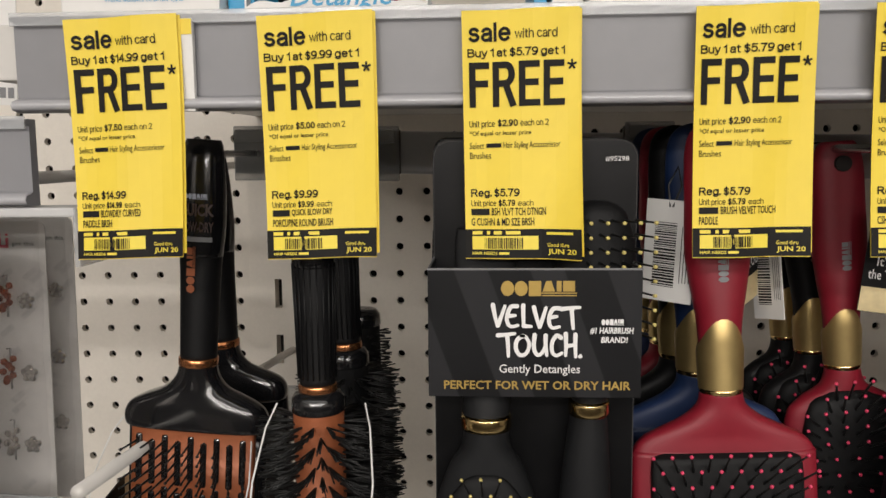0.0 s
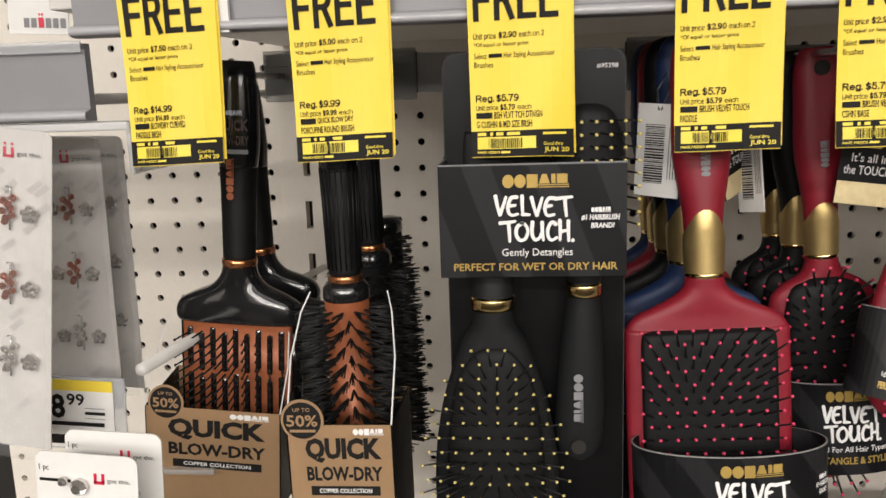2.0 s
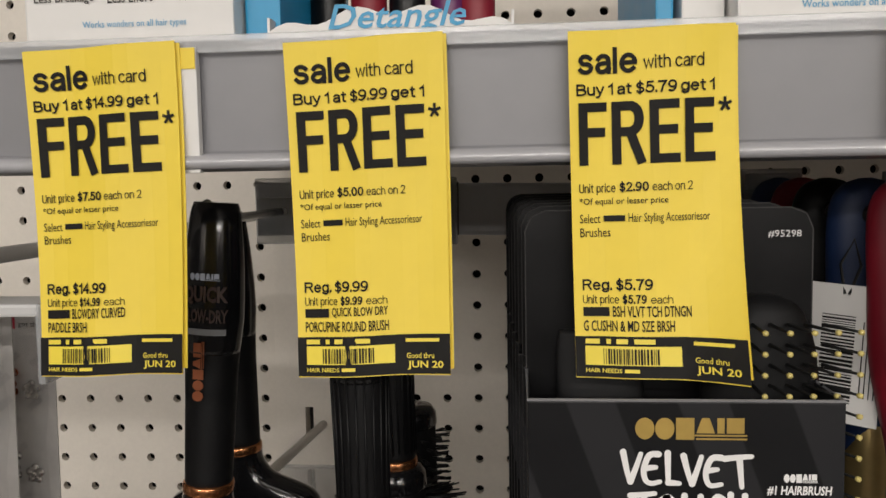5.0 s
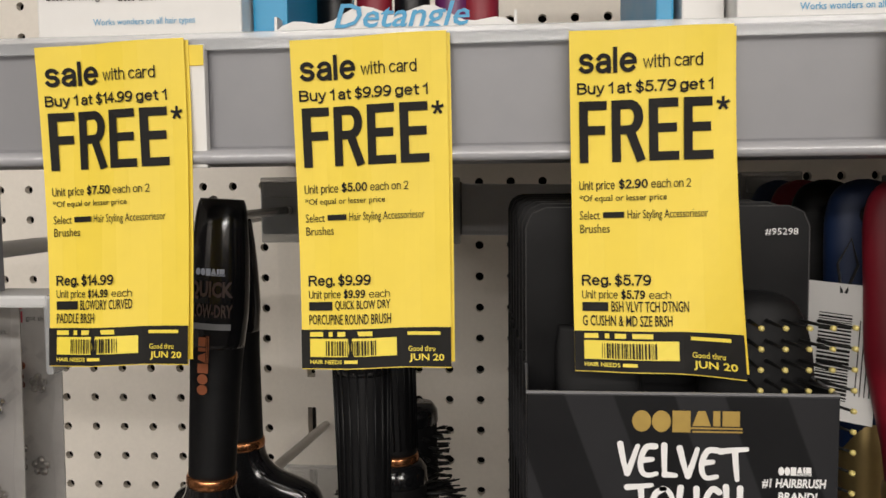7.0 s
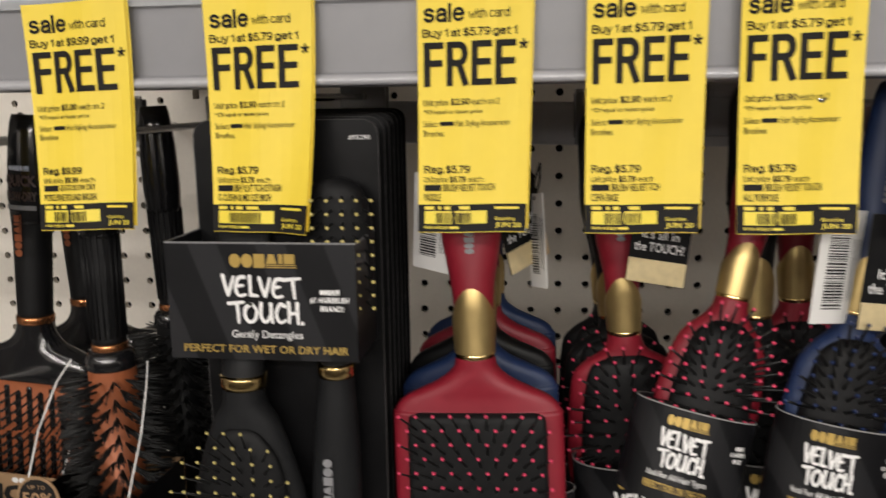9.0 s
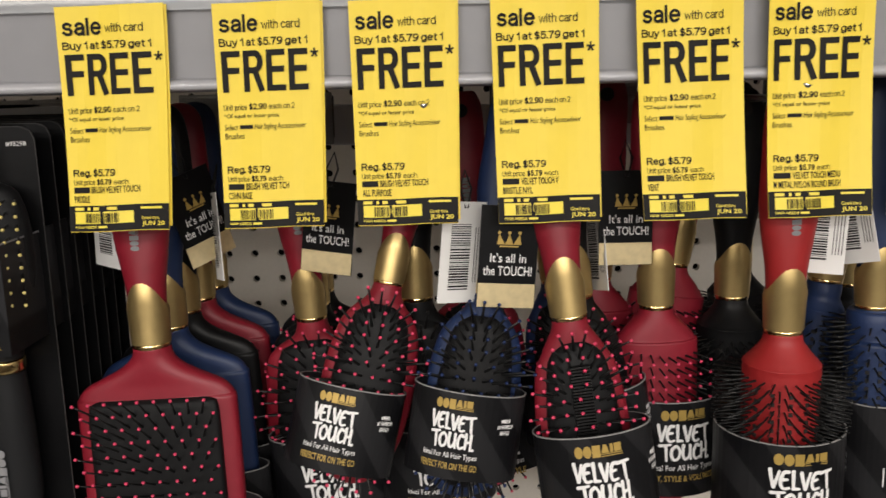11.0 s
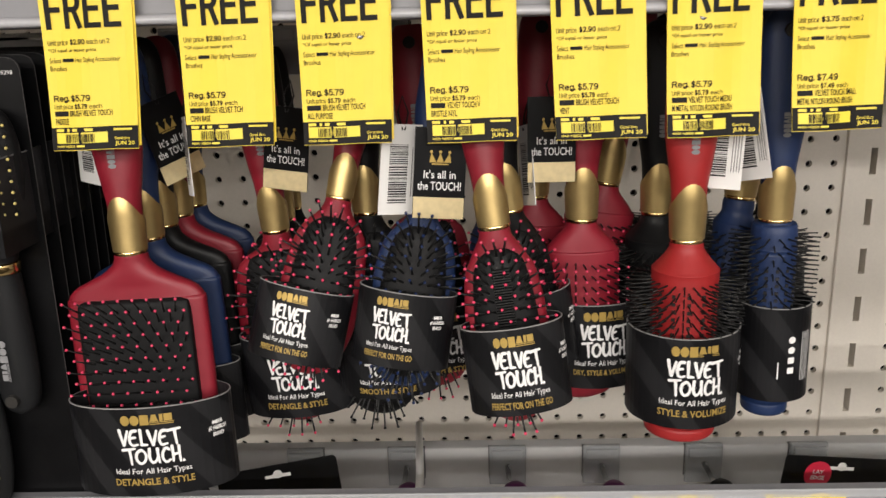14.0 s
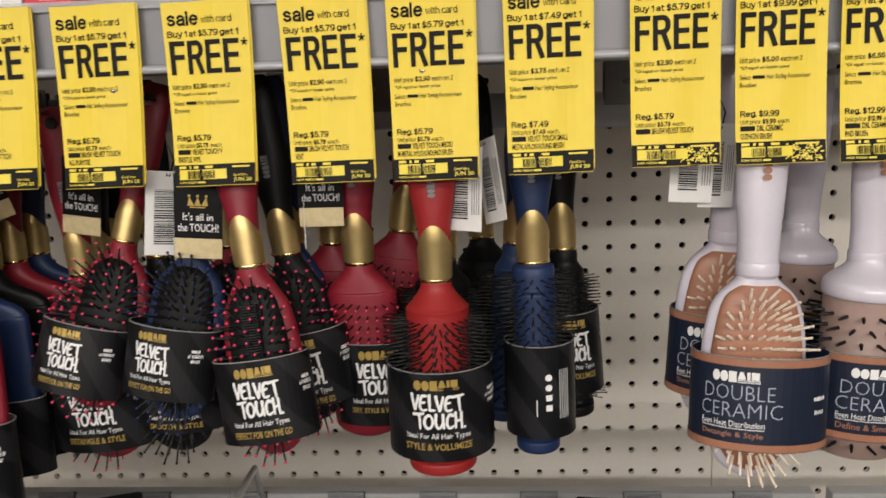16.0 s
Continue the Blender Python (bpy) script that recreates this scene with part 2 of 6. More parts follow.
# pen paths of the tag lettering, capitals one unit high
PEN = {}
PEN["a"] = [bow(0.23, 0.51, 0.2, 0.21, 160, 0) + [(0.43, 0.0)], [(0.43, 0.42), (0.2, 0.38)] + bow(0.19, 0.19, 0.19, 0.19, 100, 290) + [(0.43, 0.16)]]
PEN["c"] = [bow(0.25, 0.36, 0.25, 0.36, 42, 318)]
PEN["d"] = [ring_of(0.24, 0.36, 0.24, 0.36), [(0.49, 0.0), (0.49, 1.0)]]
PEN["e"] = [[(0.02, 0.38), (0.5, 0.38)] + bow(0.26, 0.36, 0.25, 0.36, 10, 315)]
PEN["g"] = [ring_of(0.24, 0.36, 0.24, 0.36), [(0.49, 0.72), (0.49, 0.0)] + bow(0.25, -0.02, 0.24, 0.22, -20, -155)]
PEN["h"] = [[(0.0, 0.0), (0.0, 1.0)], bow(0.22, 0.46, 0.22, 0.26, 180, 0) + [(0.44, 0.0)]]
PEN["i"] = [[(0.0, 0.0), (0.0, 0.72)], [(0.0, 0.9), (0.0, 1.0)]]
PEN["l"] = [[(0.0, 0.0), (0.0, 1.0)]]
PEN["n"] = [[(0.0, 0.0), (0.0, 0.72)], bow(0.22, 0.46, 0.22, 0.26, 180, 0) + [(0.44, 0.0)]]
PEN["o"] = [ring_of(0.25, 0.36, 0.25, 0.36)]
PEN["p"] = [[(0.0, -0.28), (0.0, 0.72)], ring_of(0.25, 0.36, 0.24, 0.36)]
PEN["r"] = [[(0.0, 0.0), (0.0, 0.72)], bow(0.22, 0.46, 0.22, 0.25, 180, 80)]
PEN["s"] = [bow(0.22, 0.545, 0.19, 0.175, 25, 250) + bow(0.22, 0.19, 0.21, 0.19, 70, -155)]
PEN["t"] = [[(0.12, 0.92)] + bow(0.25, 0.14, 0.13, 0.14, 180, 280), [(0.0, 0.7), (0.28, 0.7)]]
PEN["u"] = [[(0.0, 0.72)] + bow(0.22, 0.26, 0.22, 0.26, 180, 355), [(0.44, 0.72), (0.44, 0.0)]]
PEN["w"] = [[(0.0, 0.72), (0.17, 0.0), (0.35, 0.7), (0.53, 0.0), (0.7, 0.72)]]
PEN["y"] = [[(0.0, 0.72), (0.24, 0.04)], [(0.47, 0.72), (0.21, -0.14), (0.11, -0.26), (0.0, -0.26)]]
PEN["B"] = [[(0.0, 0.0), (0.0, 1.0), (0.3, 1.0)] + bow(0.31, 0.77, 0.23, 0.23, 80, -80) + [(0.3, 0.54), (0.0, 0.54)], bow(0.32, 0.27, 0.27, 0.27, 90, -90) + [(0.0, 0.0)]]
PEN["R"] = [[(0.0, 0.0), (0.0, 1.0), (0.36, 1.0)] + bow(0.37, 0.76, 0.23, 0.24, 80, -80) + [(0.36, 0.52), (0.0, 0.52)], [(0.36, 0.52), (0.62, 0.0)]]
PEN["U"] = [[(0.0, 1.0)] + bow(0.28, 0.3, 0.28, 0.3, 180, 360) + [(0.56, 1.0)]]
PEN["F"] = [[(0.0, 0.0), (0.0, 1.0), (0.52, 1.0)], [(0.0, 0.53), (0.47, 0.53)]]
PEN["E"] = [[(0.56, 0.0), (0.0, 0.0), (0.0, 1.0), (0.54, 1.0)], [(0.0, 0.53), (0.5, 0.53)]]
PEN["0"] = [ring_of(0.25, 0.5, 0.25, 0.5)]
PEN["1"] = [[(0.02, 0.76), (0.14, 0.84), (0.24, 1.0), (0.24, 0.0)]]
PEN["2"] = [bow(0.25, 0.72, 0.24, 0.28, 165, -40) + [(0.02, 0.0), (0.5, 0.0)]]
PEN["3"] = [bow(0.25, 0.76, 0.22, 0.24, 150, -80), bow(0.25, 0.27, 0.25, 0.27, 85, -160)]
PEN["4"] = [[(0.38, 0.0), (0.38, 1.0), (0.0, 0.3), (0.52, 0.3)]]
PEN["5"] = [[(0.46, 1.0), (0.1, 1.0), (0.05, 0.52)] + bow(0.24, 0.33, 0.26, 0.33, 125, -155)]
PEN["6"] = [ring_of(0.25, 0.31, 0.25, 0.31), bow(0.33, 0.45, 0.33, 0.55, 180, 65)]
PEN["7"] = [[(0.0, 1.0), (0.5, 1.0), (0.28, 0.5), (0.17, 0.0)]]
PEN["9"] = [ring_of(0.25, 0.69, 0.25, 0.31), bow(0.17, 0.55, 0.33, 0.55, 0, -115)]
PEN["$"] = [[(a * 1.1, b * 1.3) for a, b in PEN["s"][0]], [(0.24, -0.12), (0.24, 1.1)]]
PEN["."] = [[(0.0, 0.0), (0.0, 0.08)]]
PEN_WIDTH = {c: max(p[0] for line in q for p in line) for c, q in PEN.items()}
# hand-brushed words, each in a unit box
BRUSHED = {}
BRUSHED["VELVET"] = [
    [(0.02, 0.95), (0.045, 0.5), (0.07, 0.14)], [(0.075, 0.14), (0.115, 0.5), (0.155, 0.9)],
    [(0.29, 0.9), (0.22, 0.86), (0.178, 0.5), (0.19, 0.2), (0.235, 0.1), (0.30, 0.15)], [(0.19, 0.51), (0.27, 0.54)],
    [(0.36, 0.93), (0.362, 0.5), (0.365, 0.14)], [(0.365, 0.13), (0.45, 0.11)],
    [(0.48, 0.86), (0.51, 0.45), (0.54, 0.1)], [(0.545, 0.1), (0.58, 0.45), (0.615, 0.84)],
    [(0.765, 0.82), (0.695, 0.8), (0.652, 0.5), (0.655, 0.2), (0.69, 0.06), (0.765, 0.1)], [(0.655, 0.46), (0.735, 0.5)],
    [(0.79, 0.79), (0.88, 0.83), (0.99, 0.86)], [(0.90, 0.82), (0.91, 0.4), (0.92, 0.03)]]
BRUSHED["TOUCH."] = [
    [(0.0, 0.88), (0.1, 0.91), (0.2, 0.95)], [(0.11, 0.9), (0.12, 0.5), (0.125, 0.06)],
    [(0.30, 0.86), (0.23, 0.7), (0.215, 0.35), (0.27, 0.1), (0.345, 0.2), (0.375, 0.55), (0.33, 0.83), (0.28, 0.86)],
    [(0.44, 0.9), (0.43, 0.4), (0.47, 0.12), (0.53, 0.2), (0.57, 0.5)], [(0.57, 0.88), (0.572, 0.5), (0.585, 0.1)],
    [(0.755, 0.8), (0.70, 0.88), (0.648, 0.6), (0.65, 0.25), (0.70, 0.09), (0.765, 0.2)],
    [(0.81, 0.95), (0.815, 0.5), (0.81, 0.1)], [(0.925, 0.92), (0.925, 0.5), (0.93, 0.05)], [(0.815, 0.47), (0.925, 0.52)],
    [(0.985, 0.07), (0.987, 0.1)]]


class Print:
    """Flat lettering and bars in x (right) and z (up), gathered into one mesh."""

    def __init__(self):
        self.v, self.f, self.lift = [], [], {}

    def text(self, s, x, z, w=None, h=None, bold=0.0, align=0.0, slant=0.0):
        v, f, size = glyphs(s, bold)
        sx = w / size[0] if w else h / size[1]
        sz = h / size[1] if h else sx
        k = len(self.v)
        x0 = x - align * size[0] * sx
        self.v += [(x0 + a * sx + slant * b * sz, z + b * sz) for a, b in v]
        self.f += [tuple(i + k for i in q) for q in f]
        return self

    def bar(self, x0, x1, z0, z1, nx=1):
        k = len(self.v)
        for i in range(nx + 1):
            x = x0 + (x1 - x0) * i / nx
            self.v += [(x, z0), (x, z1)]
        for i in range(nx):
            a = k + 2 * i
            self.f.append((a, a + 2, a + 3, a + 1))
        return self

    def mark(self, x, z, w, h, align=0.5, n=6):
        """A brand mark as a row of plain discs, blocks and a wedge with a ruled foot."""
        x0, u = x - align * w, w / 6.2
        for c in (0.55, 1.62):
            k = len(self.v)
            self.v += [(x0 + u * c + 0.52 * u * math.cos(2 * math.pi * i / 20), z + h * (0.5 + 0.5 * math.sin(2 * math.pi * i / 20))) for i in range(20)]
            self.f.append(tuple(range(k, k + 20)))
        self.bar(x0 + 2.22 * u, x0 + 3.2 * u, z, z + h)
        k = len(self.v)
        self.v += [(x0 + 3.3 * u, z + 0.3 * h), (x0 + 4.3 * u, z + 0.3 * h), (x0 + 4.0 * u, z + h), (x0 + 3.6 * u, z + h)]
        self.f.append((k, k + 1, k + 2, k + 3))
        self.bar(x0 + 4.42 * u, x0 + 4.8 * u, z + 0.3 * h, z + h)
        self.bar(x0 + 4.92 * u, x0 + 5.85 * u, z + 0.3 * h, z + h)
        for q in (0.0, 0.16):
            self.bar(x0 + (3.3 - q) * u, x0 + 6.0 * u, z + q * h, z + (q + 0.08) * h)
        return self

    def stroke(self, pts, widths, round_ends=False, lift=0.0):
        """A pen stroke along points; widths: one, or one at each point."""
        if round_ends:
            fine = []
            n = len(pts)
            ws = widths if isinstance(widths, (list, tuple)) else [widths] * n
            for i in range(n - 1):
                for j in range(4):
                    q = j / 4
                    p = [np.array(pts[max(0, min(n - 1, i + d))], float) for d in (-1, 0, 1, 2)]
                    c = 0.5 * (2 * p[1] + (p[2] - p[0]) * q + (2 * p[0] - 5 * p[1] + 4 * p[2] - p[3]) * q * q + (3 * p[1] - p[0] - 3 * p[2] + p[3]) * q ** 3)
                    fine.append((c[0], c[1], ws[i] + (ws[i + 1] - ws[i]) * q))
            fine.append((*pts[-1], ws[-1]))
            pts, widths = [f[:2] for f in fine], [f[2] for f in fine]
        n = len(pts)
        ws = widths if isinstance(widths, (list, tuple)) else [widths] * n
        closed = n > 3 and math.dist(pts[0], pts[-1]) < 1e-9
        k = len(self.v)
        for i, (p, w) in enumerate(zip(pts, ws)):
            a = Vector(p) - Vector(pts[i - 1] if i else (pts[-2] if closed else p))
            b = Vector(pts[i + 1] if i < n - 1 else (pts[1] if closed else p)) - Vector(p)
            a, b = (a.normalized() if a.length else b.normalized()), (b.normalized() if b.length else a.normalized())
            m = (a + b).normalized() if (a + b).length > 1e-6 else a
            q = 0.5 * w / max(0.45, abs(m.dot(a)))
            self.put((p[0] - m.y * q, p[1] + m.x * q), lift)
            self.put((p[0] + m.y * q, p[1] - m.x * q), lift)
        for i in range(n - 1):
            self.f.append((k + 2 * i, k + 2 * i + 1, k + 2 * i + 3, k + 2 * i + 2))
        if round_ends:
            for p, q, w in ((pts[0], pts[1], ws[0]), (pts[-1], pts[-2], ws[-1])):
                a0 = math.atan2(p[1] - q[1], p[0] - q[0])
                k = len(self.v)
                for i in range(7):
                    g = a0 - math.pi / 2 + math.pi * i / 6
                    self.put((p[0] + 0.5 * w * math.cos(g), p[1] + 0.5 * w * math.sin(g)), lift)
                self.f.append(tuple(range(k, k + 7)))
        return self

    def put(self, p, lift):
        if lift:
            self.lift[len(self.v)] = lift
        self.v.append(p)

    def sans(self, s, x, z, w, h, bold=0.12):
        """Grotesque lettering drawn with an even pen; w and h bound the capitals."""
        pen, n = bold * h, len(s.replace(" ", ""))
        gap, blank = pen + 0.075 * h, 0.26 * h
        sx = (w - pen - (n - 1) * gap - s.count(" ") * blank) / sum(PEN_WIDTH[c] for c in s if c != " ")
        sz, u = h - pen, x + pen / 2
        for c in s:
            if c == " ":
                u += blank
                continue
            for i, line in enumerate(PEN[c]):
                path = [(u + a * sx, z + pen / 2 + b * sz) for a, b in line]
                if path[0] != path[-1]:
                    for e, f in ((0, 1), (-1, -2)):
                        d = (Vector(path[e]) - Vector(path[f])).normalized() * pen / 2
                        path[e] = (path[e][0] + d.x, path[e][1] + d.y)
                self.stroke(path, pen, lift=0.00003 * i)
            u += PEN_WIDTH[c] * sx + gap
        return self

    def brushed(self, word, x, z, w, h, k=1.0):
        """Hand-brushed capitals with round tapering strokes, centred on x."""
        for i, line in enumerate(BRUSHED[word]):
            pen = [0.175 * h * k * (1.0 - 0.28 * j / max(1, len(line) - 1)) for j in range(len(line))]
            self.stroke([(x - w / 2 + a * w, z + b * h) for a, b in line], pen, True, 0.00003 * (i % 3))
        return self

    def disc(self, x, z, r, n=24):
        k = len(self.v)
        self.v += [(x + r * math.cos(2 * math.pi * i / n), z + r * math.sin(2 * math.pi * i / n)) for i in range(n)]
        self.f.append(tuple(range(k, k + n)))
        return self

    def mesh(self, name, material, onto):
        verts = []
        for i, (x, z) in enumerate(self.v):
            p = onto(x, z)
            verts.append((p[0], p[1] - self.lift.get(i, 0.0), p[2]))
        return mesh(name, verts, self.f, material)


def sheet(w0, w1, z0, z1, onto, nx=8, nz=14, thick=0.0003):
    """A thin solid sheet bent onto a surface."""
    v, f = [], []
    for side in (0, thick):
        for j in range(nz + 1):
            for i in range(nx + 1):
                p = onto(w0 + (w1 - w0) * i / nx, z0 + (z1 - z0) * j / nz)
                v.append((p[0], p[1] + side, p[2]))
    n = (nx + 1) * (nz + 1)
    for j in range(nz):
        for i in range(nx):
            a = j * (nx + 1) + i
            f.append((a, a + 1, a + nx + 2, a + nx + 1))
            f.append((n + a, n + a + nx + 1, n + a + nx + 2, n + a + 1))
    ring = [i for i in range(nx)] + [j * (nx + 1) + nx for j in range(nz)] + [nz * (nx + 1) + i for i in range(nx, 0, -1)] + [j * (nx + 1) for j in range(nz, 0, -1)]
    for a, b in zip(ring, ring[1:] + ring[:1]):
        f.append((a, n + a, n + b, b))
    return v, f


# ---- structure: room, pegboard, shelf ----
def slab(name, x0, x1, y0, y1, z0, z1, material, label, bevel=0.0):
    ob = new(name, mesh(name, *box(x0, x1, y0, y1, z0, z1, bevel), material))
    return tagged(ob, label, name.split("_")[0], kind="structure")


slab("floor", -3, 4, -9, 0.8, -0.05, 0.0, FLOORM, "pale vinyl shop floor under the aisle")
slab("ceiling", -3, 4, -9, 0.8, 2.75, 2.8, CEILM, "white suspended shop ceiling over the aisle")
slab("wall_south", -3, 4, -9.1, -9, 0.0, 2.75, WALLM, "plain far wall of the shop")
slab("gondola_back", -3, 4, -2.4, -2.1, 0.0, 1.4, WALLM, "plain low shelving unit across the aisle")
slab("wall_west", -3.1, -3, -9, 0.8, 0.0, 2.75, WALLM, "plain wall closing the aisle")
slab("wall_east", 4, 4.1, -9, 0.8, 0.0, 2.75, WALLM, "plain wall closing the aisle")
# near-black so that the pegboard holes look shaded inside
slab("wall_north", -3, 4, 0.735, 0.8, 0.0, 2.75, DARK, "near-black wall behind the pegboard, standing in for shade in its holes")

INCH = 0.02395
SLOPE = 0.0066


def pegboard(i0, i1, j0, j1, x0, x1):
    """Board with real round holes, one a square inch; rows sag slightly to one end."""
    n, r, depth = 10, 0.0033, 0.006
    verts, faces = [], []
    ang = [2 * math.pi * (k + 0.5) / n for k in range(n)]
    for i in range(i0, i1 + 1):
        for j in range(j0, j1 + 1):
            cx = 0.717 + i * INCH
            cz = 1.0317 + j * INCH + SLOPE * (cx - 0.717)
            k = len(verts)
            h = INCH / 2
            outer = []
            for a in ang:
                c, s = math.cos(a), math.sin(a)
                q = h / max(abs(c), abs(s))
                outer.append((cx + q * c, 0.696, cz + q * s + SLOPE * q * c))
            corners = [(cx + a * h, 0.696, cz + b * h + SLOPE * a * h) for a, b in ((1, 1), (-1, 1), (-1, -1), (1, -1))]
            verts += outer
            verts += [(cx + r * math.cos(a), 0.696, cz + r * math.sin(a)) for a in ang]
            verts += [(cx + r * math.cos(a), 0.696 + depth, cz + r * math.sin(a)) for a in ang]
            verts += corners
            for p in range(n):
                q = (p + 1) % n
                mid = (ang[p] + math.pi / n) % (2 * math.pi)
                corner = None
                for ci, ca in enumerate((0.25, 0.75, 1.25, 1.75)):
                    if abs(mid - ca * math.pi) < math.pi / n + 1e-6 and ang[p] % (2 * math.pi) < ca * math.pi < ang[p] + 2 * math.pi / n:
                        corner = k + 3 * n + ci
                face = [k + p] + ([corner] if corner is not None else []) + [k + q, k + n + q, k + n + p]
                faces.append(tuple(reversed(face)))
                faces.append((k + n + p, k + n + q, k + 2 * n + q, k + 2 * n + p))
    return verts, faces


board = thing("pegboard_wall", pose(0, 0, 0), "cream steel pegboard wall with one inch rows of round holes", "pegboard", kind="structure")
part("panel", mesh("panel", *pegboard(-33, 0, -6, 26, 0, 0), BOARD), board)
part("panel", mesh("panel", *pegboard(-48, -36, -6, 26, 0, 0), BOARD), board)
part("panel", mesh("panel", *pegboard(3, 16, -6, 26, 0, 0), BOARD), board)


def upright(x):
    """Slotted shelf standard between two boards."""
    t = thing("slotted_upright", pose(x, 0.694, 0), "cream steel upright with dark oblong bracket slots", "upright", "slotted uprights", "structure")
    w, sw = 0.0255, 0.0032
    v, f = [], []
    z0, z1, step, tall = 0.86, 1.69, 0.05, 0.026
    v += box(-w, -sw, -0.002, 0.012, z0, z1)[0]
    f += box(-w, -sw, -0.002, 0.012, z0, z1)[1]
    pieces = [(v, f), box(sw, w, -0.002, 0.012, z0, z1)]
    z = z0
    while z < z1:
        pieces.append(box(-sw, sw, -0.002, 0.012, z, z + step - tall))
        z += step
    part("channel", mesh("channel", *join(*pieces), BOARD), t)
    # near-black sheet painting the shade inside the bracket slots
    part("slot_shade", mesh("slot_shade", *box(-0.02, 0.02, 0.013, 0.02, z0, z1), DARK), t)
    return t


upright(0.717 + 1.5 * INCH)
upright(0.717 - 34.5 * INCH)

# shelf over the hooks, with its price rail
shelf = thing("shelf", pose(0, 0, 0), "pale steel shelf deck carrying boxed goods", "shelf", kind="structure")
part("deck", mesh("deck", *box(-0.125, 1.3, 0.312, 0.697, 1.452, 1.4745, 0.001), STEEL), shelf)


def rail(name, x0, x1, y, z0, z1, label):
    t = thing(name, pose(0, 0, 0), label, "price rail", kind="structure")
    prof = [(0.0, z0), (-0.0035, z0 + 0.0008), (-0.0045, z0 + 0.0025), (-0.0035, z0 + 0.0042), (0.0, z0 + 0.005), (0.001, z0 + 0.006),
            (0.001, z1 - 0.0025), (-0.0015, z1 - 0.0022), (-0.002, z1 - 0.0008), (0.0, z1), (0.006, z1), (0.006, z0)]
    n = len(prof)
    v = [(x, y + a, b) for x in (x0, x1) for a, b in prof]
    f = [(i, n + i, n + (i + 1) % n, (i + 1) % n) for i in range(n)] + [tuple(range(n)), tuple(reversed(range(n, 2 * n)))]
    part("channel", mesh("channel", v, f, RAIL), t)
    lip = [(-0.0002, z0 + 0.0002), (-0.0040, z0 + 0.001), (-0.0052, z0 + 0.0026), (-0.0040, z0 + 0.0045), (-0.0002, z0 + 0.0054)]
    n = len(lip)
    v = [(x, y + a, b) for x in (x0, x1) for a, b in lip]
    f = [(i, n + i, n + i + 1, i + 1) for i in range(n - 1)]
    part("lip", mesh("lip", v, f, LIP, True), t, "shiny grey plastic lip")
    top = box(x0, x1, y - 0.0024, y - 0.0012, z1 - 0.004, z1 + 0.0012, 0.0004)
    part("top_lip", mesh("top_lip", *top, CLEAR), t, "clear plastic top lip")
    return t


rail("price_rail", -0.112, 1.3, 0.3072, 1.4386, 1.4768, "grey plastic price rail along the shelf front")
rail("side_price_rail", -0.42, -0.1055, 0.302, 1.401, 1.436, "short grey price rail beside the hair ornaments")

tagged(new("hook_bar", mesh("hook_bar", *moved(box(-0.6, 0.7, 0.466, 0.480, -0.0125, 0.0125, 0.002), pose(0.6, 0, 1.4105, 0, 1.0, 0)), BAR)), "grey steel bar carrying the brush hooks", "bar", kind="structure")
tagged(new("lower_hook_bar", mesh("lower_hook_bar", *box(-0.09, 0.745, 0.466, 0.480, 1.078, 1.121, 0.002), BARLOW)), "pale grey steel bar carrying the lower hooks", "bar", kind="structure")
tagged(new("lower_hook_bar", mesh("lower_hook_bar", *box(0.757, 1.3, 0.466, 0.480, 1.078, 1.121, 0.002), BARLOW)), "pale grey steel bar carrying the lower hooks", "bar", kind="structure")


def ceiling_light(x, y):
    t = thing("ceiling_light", pose(x, y, 2.75), "white recessed ceiling light panel", "ceiling light", "ceiling lights")
    part("frame", mesh("frame", *join(box(-3.04, 3.04, -0.19, -0.16, -0.012, 0), box(-3.04, 3.04, 0.16, 0.19, -0.012, 0),
                                      box(-3.04, -3.01, -0.16, 0.16, -0.012, 0), box(3.01, 3.04, -0.16, 0.16, -0.012, 0)), STEEL), t)


for ly in (-1.0, -3.2, -5.4, -7.6):
    ceiling_light(0.35, ly)


GAPM = mat("smoky_clip_slot", (0.06, 0.058, 0.06), 0.3, vary=0.3, scale=90, coat=0.3)


def hook(x, z, y_end, clip=True, y_bar=0.4655, group="peg hooks"):
    """Wire hook on the bar, with its clear clip."""
    t = thing("peg_hook", pose(x, y_bar, z), "bright wire peg hook clipped on the bar", "hook", group)
    L = y_bar - y_end
    part("wire", mesh("wire", *rod([(0, 0, 0), (0, -0.03, 0), (0, -L + 0.02, 0), (0, -L + 0.008, 0.001), (0, -L, 0.007)], 0.0019), CHROME, True), t)
    part("clip", mesh("clip", *join(box(-0.014, 0.014, -0.004, -0.0005, -0.016, 0.016, 0.001), box(-0.012, 0.012, -0.007, -0.004, 0.006, 0.014, 0.001)), CLEAR), t, "clear plastic clip")
    if clip:
        part("clip_socket", mesh("clip_socket", *box(-0.0145, 0.0145, -0.0003, 0.004, -0.012, 0.0138, 0.0008), GAPM), t, "dark slot in the bar")
    return t


# ---- sale tags on the rail ----
TW, TH = 0.0450, 0.0945


